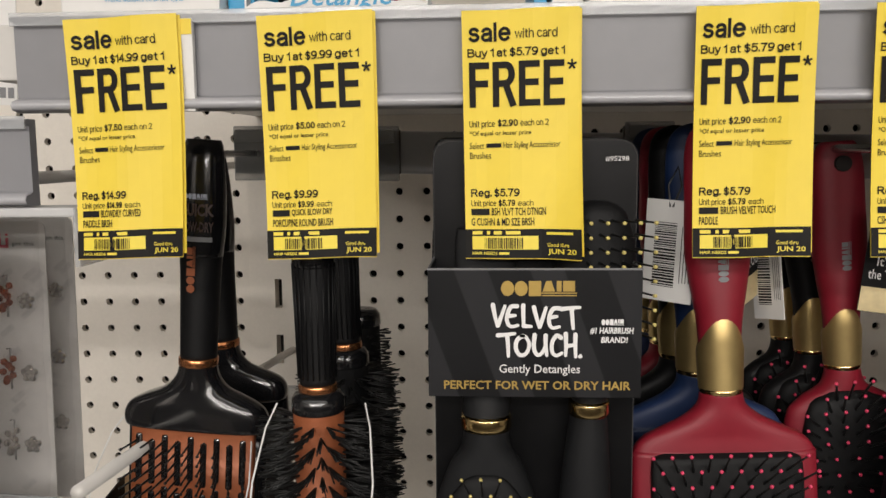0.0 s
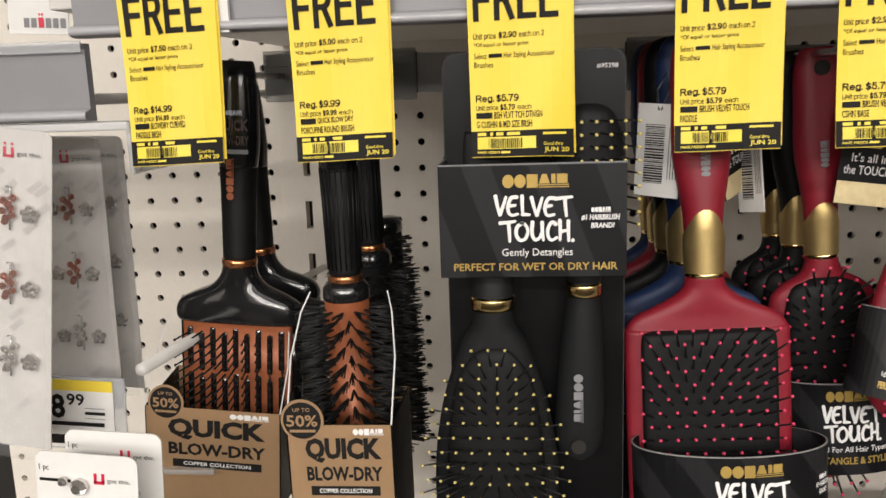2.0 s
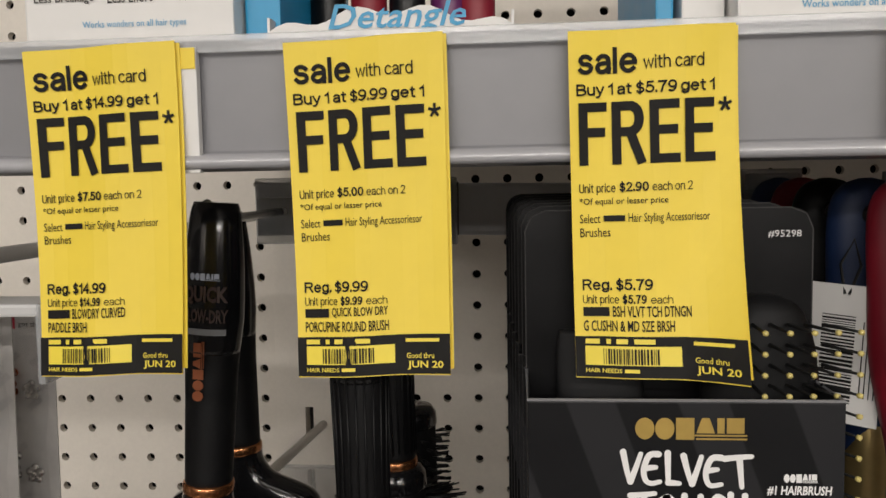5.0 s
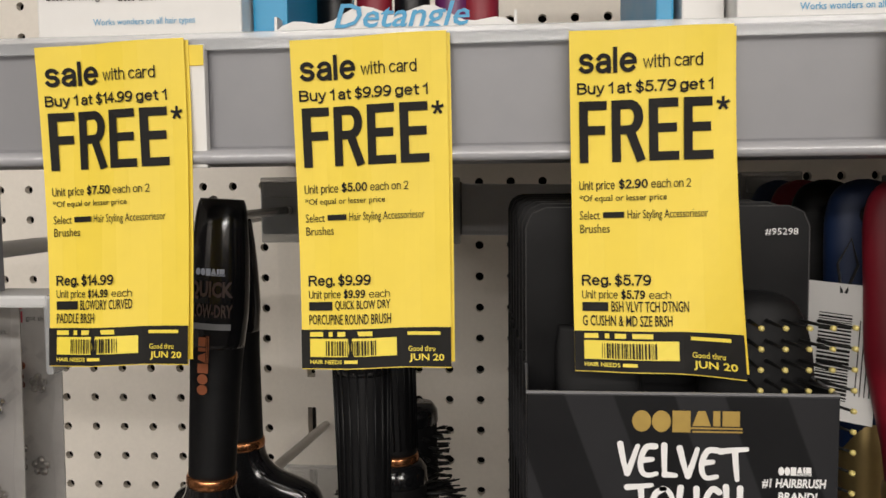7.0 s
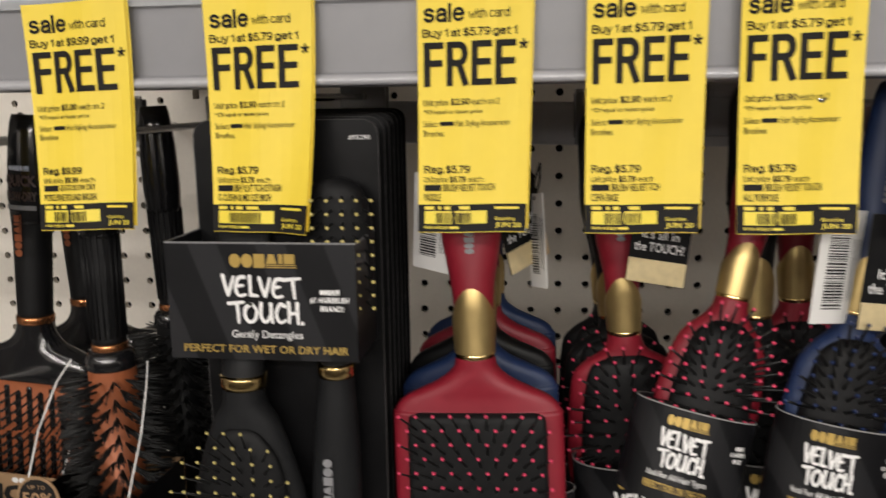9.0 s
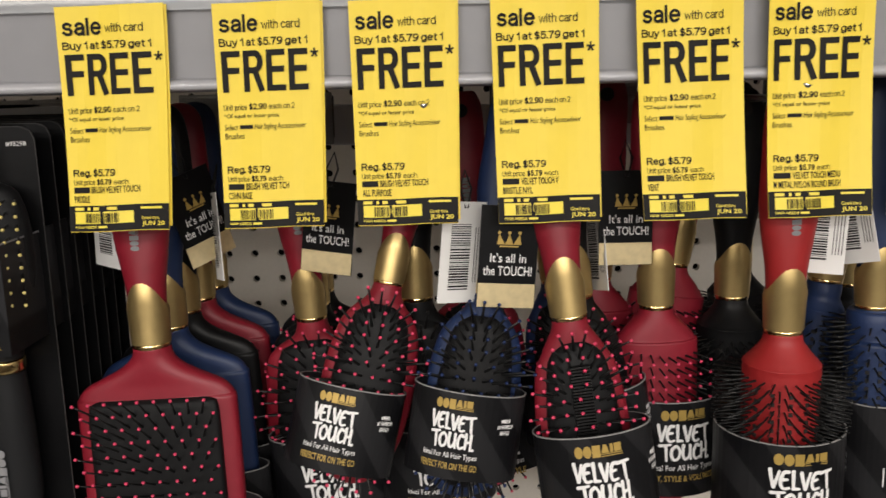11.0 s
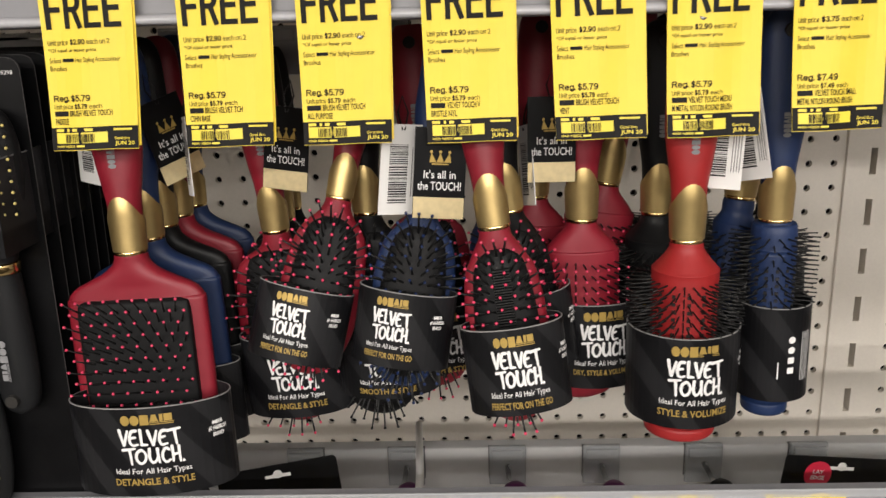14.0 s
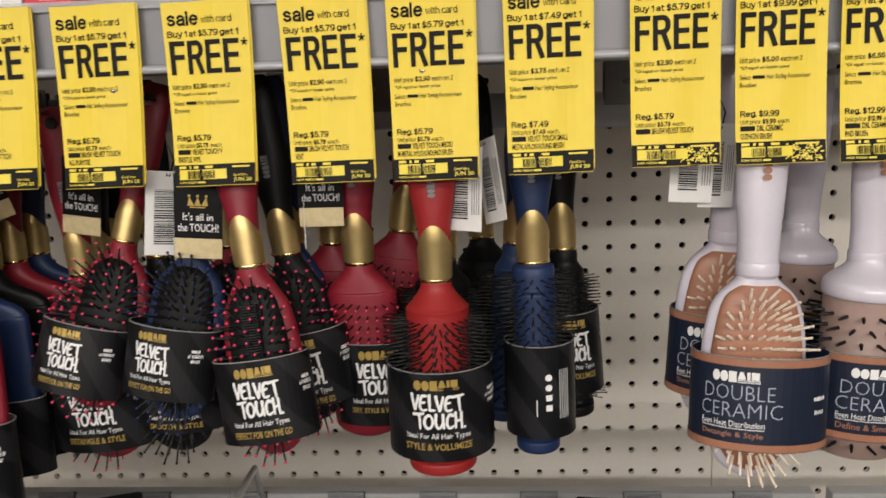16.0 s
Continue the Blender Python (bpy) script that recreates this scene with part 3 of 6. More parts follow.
def sale_tag(x, lean, price, half, name1, name2, curl, twist=0.0, z=1.4752, w=TW, codes=None, damaged=False, roll=0.025):
    """curl: metres by which the lower edge comes forward; twist: more of it at the right."""
    def onto(px, pz):
        t = max(0.0, min(1.0, -pz / TH))
        k = t * t
        return (px * (1 - 0.04 * t) + lean * pz, -(curl + 0.004 + twist * (px / w + 0.5) ** 2) * k - 0.0009 * math.sin(3.0 * t + 9 * px / w), pz + roll * px * (1 - 0.4 * t))

    def front(off):
        def g(px, pz):
            p = onto(px, pz)
            return (p[0], p[1] - off, p[2])
        return g

    t = thing("sale_tag", pose(x, 0.3012, z), "yellow paper sale tag hanging from the grey price rail", "sale tag", "sale tags on the rail")
    part("paper", mesh("paper", *sheet(-w / 2, w / 2, -TH, 0, onto, 10, 18), YELLOW), t)
    part("under_paper", mesh("under_paper", *sheet(-w / 2 + 0.0012, w / 2 + 0.0009, -TH * 0.985, -0.0005, lambda a, b: (onto(a, b)[0], onto(a, b)[1] + 0.0012, onto(a, b)[2]), 6, 10), YELLOW), t)
    X = lambda u: -w / 2 + u * w
    Z = lambda v: -v * TH
    k = Print()

    def line(s, u0, u1, v0, v1, bold=0.0):
        k.text(s, X(u0), Z(v1), w * (u1 - u0), TH * (v1 - v0), bold)

    def sans(s, u0, u1, v0, v1, bold):
        k.sans(s, X(u0), Z(v1), w * (u1 - u0), TH * (v1 - v0), bold)

    sans("sale", 0.055, 0.415, 0.050, 0.126, 0.165)
    sans("with card", 0.45, 0.81, 0.079, 0.117, 0.105)
    sans("Buy 1 at $%s get 1" % price, 0.045, 0.875, 0.153, 0.1865, 0.155)
    sans("FREE", 0.055, 0.875, 0.207, 0.388, 0.145)
    for i in range(5):
        g = radians(90 + 72 * i)
        k.stroke([(X(0.935), Z(0.228)), (X(0.935) + 0.0018 * math.cos(g), Z(0.228) + 0.0020 * math.sin(g))], 0.0008, lift=0.00003 * i)
    sans("Unit price", 0.05, 0.272, 0.442, 0.468, 0.10)
    sans("$%s" % half, 0.295, 0.47, 0.440, 0.467, 0.17)
    sans("each on 2", 0.49, 0.735, 0.442, 0.467, 0.10)
    line("*Of equal or lesser price", 0.05, 0.585, 0.483, 0.508, 0.004)
    line("Select", 0.05, 0.175, 0.53, 0.556)
    k.bar(X(0.195), X(0.325), Z(0.552), Z(0.535))
    line("Hair Styling Accessoriesor", 0.345, 0.835, 0.53, 0.563)
    line("Brushes", 0.05, 0.235, 0.57, 0.596)
    sans("Reg. $%s" % price, 0.055, 0.48, 0.718, 0.750, 0.165)
    sans("Unit price", 0.055, 0.275, 0.764, 0.788, 0.10)
    sans("$%s" % price, 0.295, 0.44, 0.763, 0.788, 0.17)
    sans("each", 0.465, 0.6, 0.765, 0.788, 0.10)
    k.bar(X(0.055), X(0.215), Z(0.824), Z(0.798))
    line(name1, 0.235, min(0.93, 0.235 + 0.0262 * len(name1)), 0.795, 0.826, 0.012)
    if name2:
        line(name2, 0.055, min(0.9, 0.055 + 0.0262 * len(name2)), 0.836, 0.867, 0.012)
    for i in range(6):
        k.bar(X(i / 6), X((i + 1) / 6), Z(0.996), Z(0.881))
    part("black_print", k.mesh("black_print", INK, front(0.00045)), t, "black sale print")
    y = Print()
    for i in range(3):
        y.bar(X(0.06 + 0.58 * i / 3), X(0.06 + 0.58 * (i + 1) / 3), Z(0.962), Z(0.908))
    u = 0.06
    for s in codes or ((0.1, 0.03, 0.26)):
        y.bar(X(u), X(u + s * 0.9), Z(0.902), Z(0.888))
        u += s + 0.03
    y.text("JUN 20", X(0.72), Z(0.984), w * 0.235, TH * 0.026, 0.02)
    y.text("Good thru", X(0.715), Z(0.951), w * 0.18, TH * 0.016, 0.01)
    y.bar(X(0.71), X(0.93), Z(0.903), Z(0.893))
    y.text("HAIR NEEDS", X(0.06), Z(0.983), w * 0.22, TH * 0.012, 0.02)
    y.bar(X(0.295), X(0.385), Z(0.982), Z(0.972))
    if damaged:
        rnd = random.Random(3)
        for i in range(60):
            a, b = rnd.uniform(0.55, 0.95), rnd.uniform(0.89, 0.985)
            y.bar(X(a), X(a + rnd.uniform(0.01, 0.04)), Z(b + 0.008), Z(b))
    part("yellow_print", y.mesh("yellow_print", YINK, front(0.0007)), t, "yellow print on the black strip")
    b = Print()
    rnd = random.Random(int(x * 1000))
    u = 0.17
    while u < 0.5:
        a = rnd.choice((0.004, 0.008, 0.012))
        b.bar(X(u), X(u + a), Z(0.958), Z(0.915))
        u += a + rnd.choice((0.004, 0.007, 0.01))
    part("barcode", b.mesh("barcode", INK, front(0.00095)), t, "black barcode", "stuff")
    return t


V = "BRUSH VELVET TOUCH"
for row in (
        (-0.0650, -0.033, "14.99", "7.50", "BLOWDRY CURVED", "PADDLE BRSH", 0.004, 0.0),
        (0.0122, -0.025, "9.99", "5.00", "QUICK BLOW DRY", "PORCUPINE ROUND BRUSH", 0.004, 0.0),
        (0.0916, -0.006, "5.79", "2.90", "BSH VLVT TCH DTNGN", "G CUSHN & MD SZE BRSH", 0.004, 0.011),
        (0.1797, 0.014, "5.79", "2.90", V, "PADDLE", 0.003, 0.0),
        (0.2453, 0.006, "5.79", "2.90", "BRUSH VELVET TCH", "CSHN BASE", 0.002, 0.0),
        (0.3022, -0.002, "5.79", "2.90", V, "ALL PURPOSE", 0.002, 0.0),
        (0.3613, -0.018, "5.79", "2.90", "VELVET TOUCH V", "BRISTLE NYL", 0.004, 0.0),
        (0.422, -0.035, "5.79", "2.90", V, "VENT", 0.004, 0.0),
        (0.4776, -0.012, "5.79", "2.90", "VELVET TOUCH MEDIU", "M METAL NYLON ROUND BRUSH", 0.004, 0.0),
        (0.5368, -0.008, "7.49", "3.75", "VELVET TOUCH SMALL", "METAL NYLON ROUND BRUSH", 0.006, -0.004),
        (0.600, 0.0, "5.79", "2.90", V, "", 0.004, 0.0),
        (0.6520, 0.004, "9.99", "5.00", "DBL CERAMIC", "CUSHION BRUSH", 0.004, 0.0),
        (0.7030, 0.002, "12.99", "6.50", "DBL CERAMIC", "RND BRUSH", 0.004, 0.0)):
    sale_tag(*row, damaged=row[0] in (0.600, 0.652), roll=0.045 if row[0] < 0.05 else 0.025, z=1.4752 + (0.004 if row[0] > 0.59 else 0.002 if row[0] > 0.5 else 0.0))


# ---- hairbrushes ----
def onto_sleeve(cx, cy, a, b, off):
    def g(x, z):
        th = x / a
        return (cx + (a + off) * math.sin(th), cy - (b + off) * math.cos(th), z)
    return g


def sleeve(parent, cx, cy, a, b, zt, zb, material=None, tilt=0.0, seg=48):
    """A printed cardboard tube round the brush head; zt, zb its upper and lower edge."""
    material = material or SLEEVE
    v, f = [], []
    th = 0.0005
    for (aa, bb, z) in ((a, b, zb), (a, b, zt), (a - th, b - th, zt), (a - th, b - th, zb)):
        for i in range(seg):
            g = 2 * math.pi * i / seg
            v.append((cx + aa * math.sin(g), cy - bb * math.cos(g), z))
    for r in range(4):
        q = (r + 1) % 4
        for i in range(seg):
            j = (i + 1) % seg
            f.append((r * seg + i, r * seg + j, q * seg + j, q * seg + i))
    s = part("sleeve", mesh("sleeve", v, f, material, False), parent, "printed cardboard sleeve")
    rim = []
    for (aa, bb, z) in ((a + 0.0001, b + 0.0001, zt - 0.0003), (a + 0.0001, b + 0.0001, zt + 0.0002), (a - th - 0.0001, b - th - 0.0001, zt + 0.0002)):
        for i in range(seg):
            g = 2 * math.pi * i / seg
            rim.append((cx + aa * math.sin(g), cy - bb * math.cos(g), z))
    rf = [(r * seg + i, r * seg + (i + 1) % seg, (r + 1) * seg + (i + 1) % seg, (r + 1) * seg + i) for r in range(2) for i in range(seg)]
    part("cut_edge", mesh("cut_edge", rim, rf, RIM), s, "pale cut edge")
    return s


def velvet_print(s, cx, cy, a, b, zt, k, last, middle="Ideal For All Hair Types", turn=0.0, kz=1.0):
    """The lettering of the black sleeves, k: its scale, turn: metres round to the right."""
    on = onto_sleeve(cx, cy, a, b, 0.0004)
    g, w = Print(), Print()
    mm = 0.001 * k
    mz = 0.001 * kz
    part("brand_mark", Print().mark(turn, zt - 9.3 * mz, 29 * mm, 5.6 * mz).mesh("brand_mark", GINK, on), s, "gold brand mark as plain shapes")
    w.brushed("VELVET", turn, zt - 21.3 * mz, 33 * mm, 10.2 * mz)
    w.brushed("TOUCH.", turn + 1.0 * mm, zt - 31.4 * mz, 32 * mm, 9.8 * mz)
    w.text(middle, turn, zt - 37.4 * mz, 41 * mm, 4.0 * mz, 0.006, 0.5)
    g.text(last, turn, zt - 43.0 * mz, 43 * mm, 3.9 * mz, 0.02, 0.5)
    side = turn + 41 * mm
    part("side_mark", Print().mark(side, zt - 14.5 * mz, 9 * mm, 2.2 * mz).mesh("side_mark", WINK, on), s, "small white brand mark")
    w.text("#1 HAIRBRUSH", side, zt - 18 * mz, 15 * mm, 2.6 * mz, 0.03, 0.5, 0.1)
    w.text("BRAND!", side, zt - 21.3 * mz, 9 * mm, 2.4 * mz, 0.03, 0.5, 0.1)
    part("gold_lettering", g.mesh("gold_lettering", GINK, on), s, "gold lettering")
    part("white_lettering", w.mesh("white_lettering", WINK, on), s, "white lettering")


def handle_up(t, body, k=1.0, top=0.114, ring=GOLDB, ferrule=GOLD):
    """Handle above the neck: soft grip, scalloped metal ferrule, bright ring, hanging hole."""
    keys = [(0.0, 0.0078, 0.0075), (0.028, 0.0092, 0.0085), (0.045, 0.0118, 0.0088), (0.06, 0.0136, 0.0084), (0.08, 0.0132, 0.0076), (0.098, 0.0128, 0.0068),
            (0.107, 0.0112, 0.006), (0.112, 0.0075, 0.0045), (top, 0.002, 0.002)]
    keys = [(z * (top / 0.114), a * k, d * k) for z, a, d in keys]
    part("handle", mesh("handle", *loft(keys, 28, 4), body, True), t)
    seg, v, f = 36, [], []
    for r in range(7):
        q = r / 6
        for i in range(seg):
            g = 2 * math.pi * i / seg
            front = max(0.0, -math.sin(g))
            up = 0.0185 + 0.0115 * front ** 1.8
            z = 0.002 + up * q
            wdt = (0.0091 + 0.0014 * (z / 0.034)) * k
            dep = (0.0088 + 0.0006 * (z / 0.034)) * k
            if r == 6:
                wdt, dep = wdt - 0.0008, dep - 0.0008
            v.append((wdt * math.cos(g), dep * math.sin(g), z * k))
    for r in range(6):
        for i in range(seg):
            j = (i + 1) % seg
            f.append((r * seg + i, r * seg + j, (r + 1) * seg + j, (r + 1) * seg + i))
    part("ferrule", mesh("ferrule", v, f, ferrule, True), t, "brushed gold ferrule")
    part("neck_ring", mesh("neck_ring", *loft([(-0.0008, 0.0086 * k, 0.0084 * k), (0.0006, 0.0089 * k, 0.0087 * k), (0.0026, 0.0089 * k, 0.0087 * k)], 28, 1), ring, True), t, "bright gold ring")
    hz = top - 0.012
    part("hanging_hole", mesh("hanging_hole", *moved(loft([(-0.009 * k, 0.0036, 0.0036), (0.009 * k, 0.0036, 0.0036)], 16, 1), pose(0, 0, hz, 90)), DARK), t, "dark hanging hole")
    m = Print().mark(0, 0, 0.014, 0.0042, 0.0)
    part("brand_mark", mesh("brand_mark", [(0.0021 - z, -0.0092 * k - 0.0002, 0.047 + x) for x, z in m.v], m.f, GREYINK), t, "grey mark along the handle")


def scatter_pins(hw, z0, z1, y, nx, nz, length, oval=False, fan=0.35, drop=0.0):
    """Staggered bristles over a cushion."""
    out = []
    zc, hz = (z0 + z1) / 2, (z0 - z1) / 2
    for j in range(nz):
        z = z0 + (z1 - z0) * (j + 0.5) / nz
        width = hw * math.sqrt(max(0.02, 1 - ((z - zc) / hz) ** 2)) if oval else hw
        m = nx if not oval else max(2, round(nx * width / hw))
        for i in range(m):
            x = width * (2 * (i + 0.5 + (0.25 if j % 2 else -0.25)) / m - 1) * 0.96
            d = Vector((fan * x / hw, -1, fan * 0.8 * (z - zc) / hz - drop)).normalized()
            out.append(((x, y, z), tuple(Vector((x, y, z)) + d * length)))
    return out


def inside(stalks, sl):
    """Bristles that the sleeve (cx, cy, a, b, top, bottom) presses inwards."""
    if not sl:
        return stalks
    cx, cy, a, b, zt, zb = sl
    out = []
    for p, q in stalks:
        p, q = Vector(p), Vector(q)
        if zb - 0.001 < q.z < zt + 0.0012:
            k = 1.0
            while k > 0.3:
                e = p + (q - p) * k
                if ((e.x - cx) / (a - 0.0016)) ** 2 + ((e.y - cy) / (b - 0.0016)) ** 2 < 1:
                    break
                k -= 0.1
            if k <= 0.3:
                continue
            q = p + (q - p) * k
        out.append((tuple(p), tuple(q)))
    return out


def add_pins(t, stalks, r, tip, tipmat, stalkmat=None):
    a, b = pins(stalks, r, tip)
    part("bristles", mesh("bristles", *a, stalkmat or BRIST, True), t, kind="stuff")
    if tip:
        part("tip_field", mesh("bristle_tips", *b, tipmat, True), t, "ball tips of the bristles", kind="stuff")


def paddle(m, body, label, full=True, text="DETANGLE & STYLE"):
    t = thing("paddle_brush", m, label, "hairbrush", "velvet paddle brushes")
    handle_up(t, body)
    part("head", mesh("head", *loft([(0.0, 0.0088, 0.0085, 0.0, 2.0), (-0.005, 0.0102, 0.008, 0.0, 2.0), (-0.010, 0.0160, 0.0075, 0.0, 2.2), (-0.0145, 0.0250, 0.0068, 0.0, 2.6), (-0.0185, 0.0330, 0.0062, 0.0, 3.0),
                                     (-0.024, 0.0375, 0.006, 0.0, 3.2), (-0.033, 0.0385, 0.006, 0.0, 3.4), (-0.1, 0.0385, 0.006, 0.0, 3.4), (-0.118, 0.0375, 0.006, 0.0, 3.0), (-0.127, 0.031, 0.005, 0.0, 2.5), (-0.13, 0.018, 0.003, 0.0, 2.0)], 40, 4), body, True), t)
    if full:
        cush = loft([(-0.0245, 0.025, 0.001, -0.0052, 3.0), (-0.0255, 0.0285, 0.0026, -0.0052, 4.5), (-0.029, 0.0308, 0.0042, -0.005, 6.0), (-0.05, 0.0312, 0.005, -0.005, 6.0), (-0.1, 0.0312, 0.005, -0.005, 6.0), (-0.116, 0.0305, 0.0035, -0.005, 5.0), (-0.118, 0.028, 0.001, -0.005, 4.0)], 40, 3)
        part("cushion", mesh("cushion", *cush, RUBBER, True), t, "black rubber cushion")
        add_pins(t, inside(scatter_pins(0.0295, -0.0285, -0.114, -0.009, 9, 15, 0.0155, fan=0.55, drop=-0.42), (0.006, -0.014, 0.0440, 0.0225, -0.0755, -0.125)), 0.0005, 0.00092, PINK)
        s = sleeve(t, 0.006, -0.014, 0.0440, 0.0225, -0.0755, -0.125)
        velvet_print(s, 0.006, -0.014, 0.0440, 0.0225, -0.0755, 1.0, text, turn=0.006)
    else:
        sleeve(t, 0.002, -0.006, 0.0435, 0.015, -0.0755, -0.125)
    return t


def oval_brush(m, body, label, k=1.0, tip=PINK, text="PERFECT FOR ON THE GO", sl=None, kp=0.78, comb=False, group="velvet cushion brushes", length=0.105, kz=1.0, hw=0.0225, pin=0.0148, turn=0.0):
    """Cushion brush with an oval head; sl: sleeve (cx, cy, a, b, top, bottom)."""
    t = thing("cushion_brush", m, label, "hairbrush", group)
    handle_up(t, body, 0.92 * k, top=0.108 * k)
    L = length
    part("head", mesh("head", *loft([(0.0, 0.008 * k, 0.0078, 0.0, 2.0), (-0.004, 0.0086 * k, 0.0078, 0.0, 2.0), (-0.009, 0.0115 * k, 0.0076, 0.0, 2.0), (-0.015, hw * 0.72, 0.0072, 0.0, 2.2), (-0.025, hw * 0.93, 0.007, 0.0, 2.4),
                                     (-L * 0.5, hw * 1.06, 0.007, 0.0, 2.4), (-L * 0.75, hw * 0.98, 0.007, 0.0, 2.4), (-L * 0.92, hw * 0.68, 0.006, 0.0, 2.2), (-L * 0.98, hw * 0.38, 0.004, 0.0, 2.0), (-L, hw * 0.1, 0.001, 0.0, 2.0)], 36, 4), body, True), t)
    c = hw * 0.82
    part("cushion", mesh("cushion", *loft([(-0.0095, c * 0.15, 0.001, -0.006, 2.0), (-0.0115, c * 0.42, 0.003, -0.006, 2.0), (-0.02, c * 0.80, 0.0055, -0.006, 2.0), (-L * 0.5, c, 0.007, -0.006, 2.0), (-L * 0.78, c * 0.86, 0.0055, -0.006, 2.0), (-L * 0.9, c * 0.5, 0.003, -0.006, 2.0), (-L * 0.93, c * 0.12, 0.001, -0.006, 2.0)], 32, 4), RUBBER, True), t, "black rubber cushion")
    if comb:
        ribs = [box(-0.0045, 0.0045, -0.0165, -0.0125, -0.020 - i * 0.0014, -0.0192 - i * 0.0014) for i in range(46)]
        part("boar_strip", mesh("boar_strip", *join(*ribs), BRIST), t, "dense dark bristle strip", "stuff")
    add_pins(t, inside(scatter_pins(c * 1.0, -0.0105, -L * 0.94, -0.0095, 9, 18, pin, oval=True, fan=1.5), sl), 0.0006, 0.00095, tip)
    if sl:
        s = sleeve(t, *sl)
        velvet_print(s, *sl[:5], kp, text, kz=kz, turn=turn)
    return t


def radial_pins(r, z0, z1, around, along, length, half=False, step=0.0):
    out = []
    for j in range(along):
        z = z0 + (z1 - z0) * (j + 0.5) / along
        for i in range(around):
            a = (math.pi if half else 2 * math.pi) * (i + 0.5 * (j % 2)) / around + (math.pi if half else 0)
            d = Vector((math.cos(a), math.sin(a), step))
            p = Vector((r * d.x, r * d.y, z))
            out.append((tuple(p), tuple(p + d * length)))
    return out


def round_brush(m, body, label, r, z1, sl=None, text="STYLE & VOLUMIZE", kp=0.9, pin=0.0135, plain=False, around=24, along=24, group="velvet round brushes", kz=1.0, foot=1.02):
    t = thing("round_brush", m, label, "hairbrush", group)
    handle_up(t, body)
    part("barrel", mesh("barrel", *loft([(0.0, 0.0086, 0.0086), (-0.004 if not plain else -0.001, 0.0092, 0.0092), (-0.009 if not plain else -0.0022, r * (0.95 if plain else 0.72), r * (0.95 if plain else 0.72)), (-0.0145, r * 0.98, r * 0.98), (-0.018, r, r), (-0.05, r * 0.98, r * 0.98), (z1 + 0.012, r * 0.98, r * 0.98), (z1 + 0.008, r * foot, r * foot), (z1 + 0.002, r * foot, r * foot), (z1, r * 0.9, r * 0.9)], 32, 3), body, True), t)
    dots = []
    for j in range(18):
        z = -0.026 - j * 0.0042
        for i in range(14):
            a = 2 * math.pi * (i + 0.25) / 14
            dots.append(moved(box(-0.0009, 0.0009, -0.0003, 0.0006, -0.0009, 0.0009), pose(r * math.cos(a), r * math.sin(a), z, 0, 0, math.degrees(a) + 90)))
    part("hole_field", mesh("hole_field", *join(*dots), DARK), t, "small dark vent holes", kind="stuff")
    add_pins(t, inside(radial_pins(r * 0.98, -0.019 if not plain else -0.006, z1 + 0.012, around, along, pin), sl), 0.00045, 0.0006, BRIST)
    if sl:
        s = sleeve(t, *sl)
        if plain:
            on = onto_sleeve(sl[0], sl[1], sl[2], sl[3], 0.0004)
            w = Print()
            x = 0.004
            for i in range(4):
                z = sl[4] - 0.018 - i * 0.006
                if i < 2:
                    w.disc(x, z, 0.0020, 16)
                else:
                    w.bar(x - 0.0018, x + 0.0018, z - 0.0018, z + 0.0018)
            for i in range(5):
                w.bar(0.0105 + i * 0.0014, 0.0109 + i * 0.0014, sl[5] + 0.012, sl[4] - 0.014)
            w.bar(-0.0032, -0.0026, sl[5] + 0.014, sl[5] + 0.024)
            part("white_print", w.mesh("white_print", WINK, on), s, "white back print with small square icons")
        else:
            velvet_print(s, *sl[:5], kp, text, kz=kz)
    return t


def vent_brush(m, body, label, sl=None, text="DRY, STYLE & VOLUMIZE"):
    t = thing("vent_brush", m, label, "hairbrush", "velvet vent brushes")
    handle_up(t, body)
    part("head", mesh("head", *loft([(0.0, 0.0086, 0.0084), (-0.004, 0.0098, 0.009), (-0.010, 0.0155, 0.0095), (-0.0165, 0.0205, 0.0098), (-0.024, 0.0218, 0.01), (-0.09, 0.0215, 0.01), (-0.104, 0.018, 0.008), (-0.109, 0.008, 0.004)], 32, 4), body, True), t)
    stalks = []
    for j in range(11):
        z = -0.024 - j * 0.0065
        for i in range(9):
            x = -0.0185 + i * 0.037 / 8
            y = -0.0098 * math.sqrt(1 - (x / 0.022) ** 2)
            d = Vector((x * 26, -1, 0.0)).normalized()
            stalks.append(((x, y, z + 0.001 * math.sin(i * 0.8)), tuple(Vector((x, y, z)) + d * 0.0125)))
    add_pins(t, inside(stalks, sl), 0.0005, 0.0009, PINK)
    if sl:
        s = sleeve(t, *sl)
        velvet_print(s, *sl[:5], 0.85, text, turn=0.004)
    return t


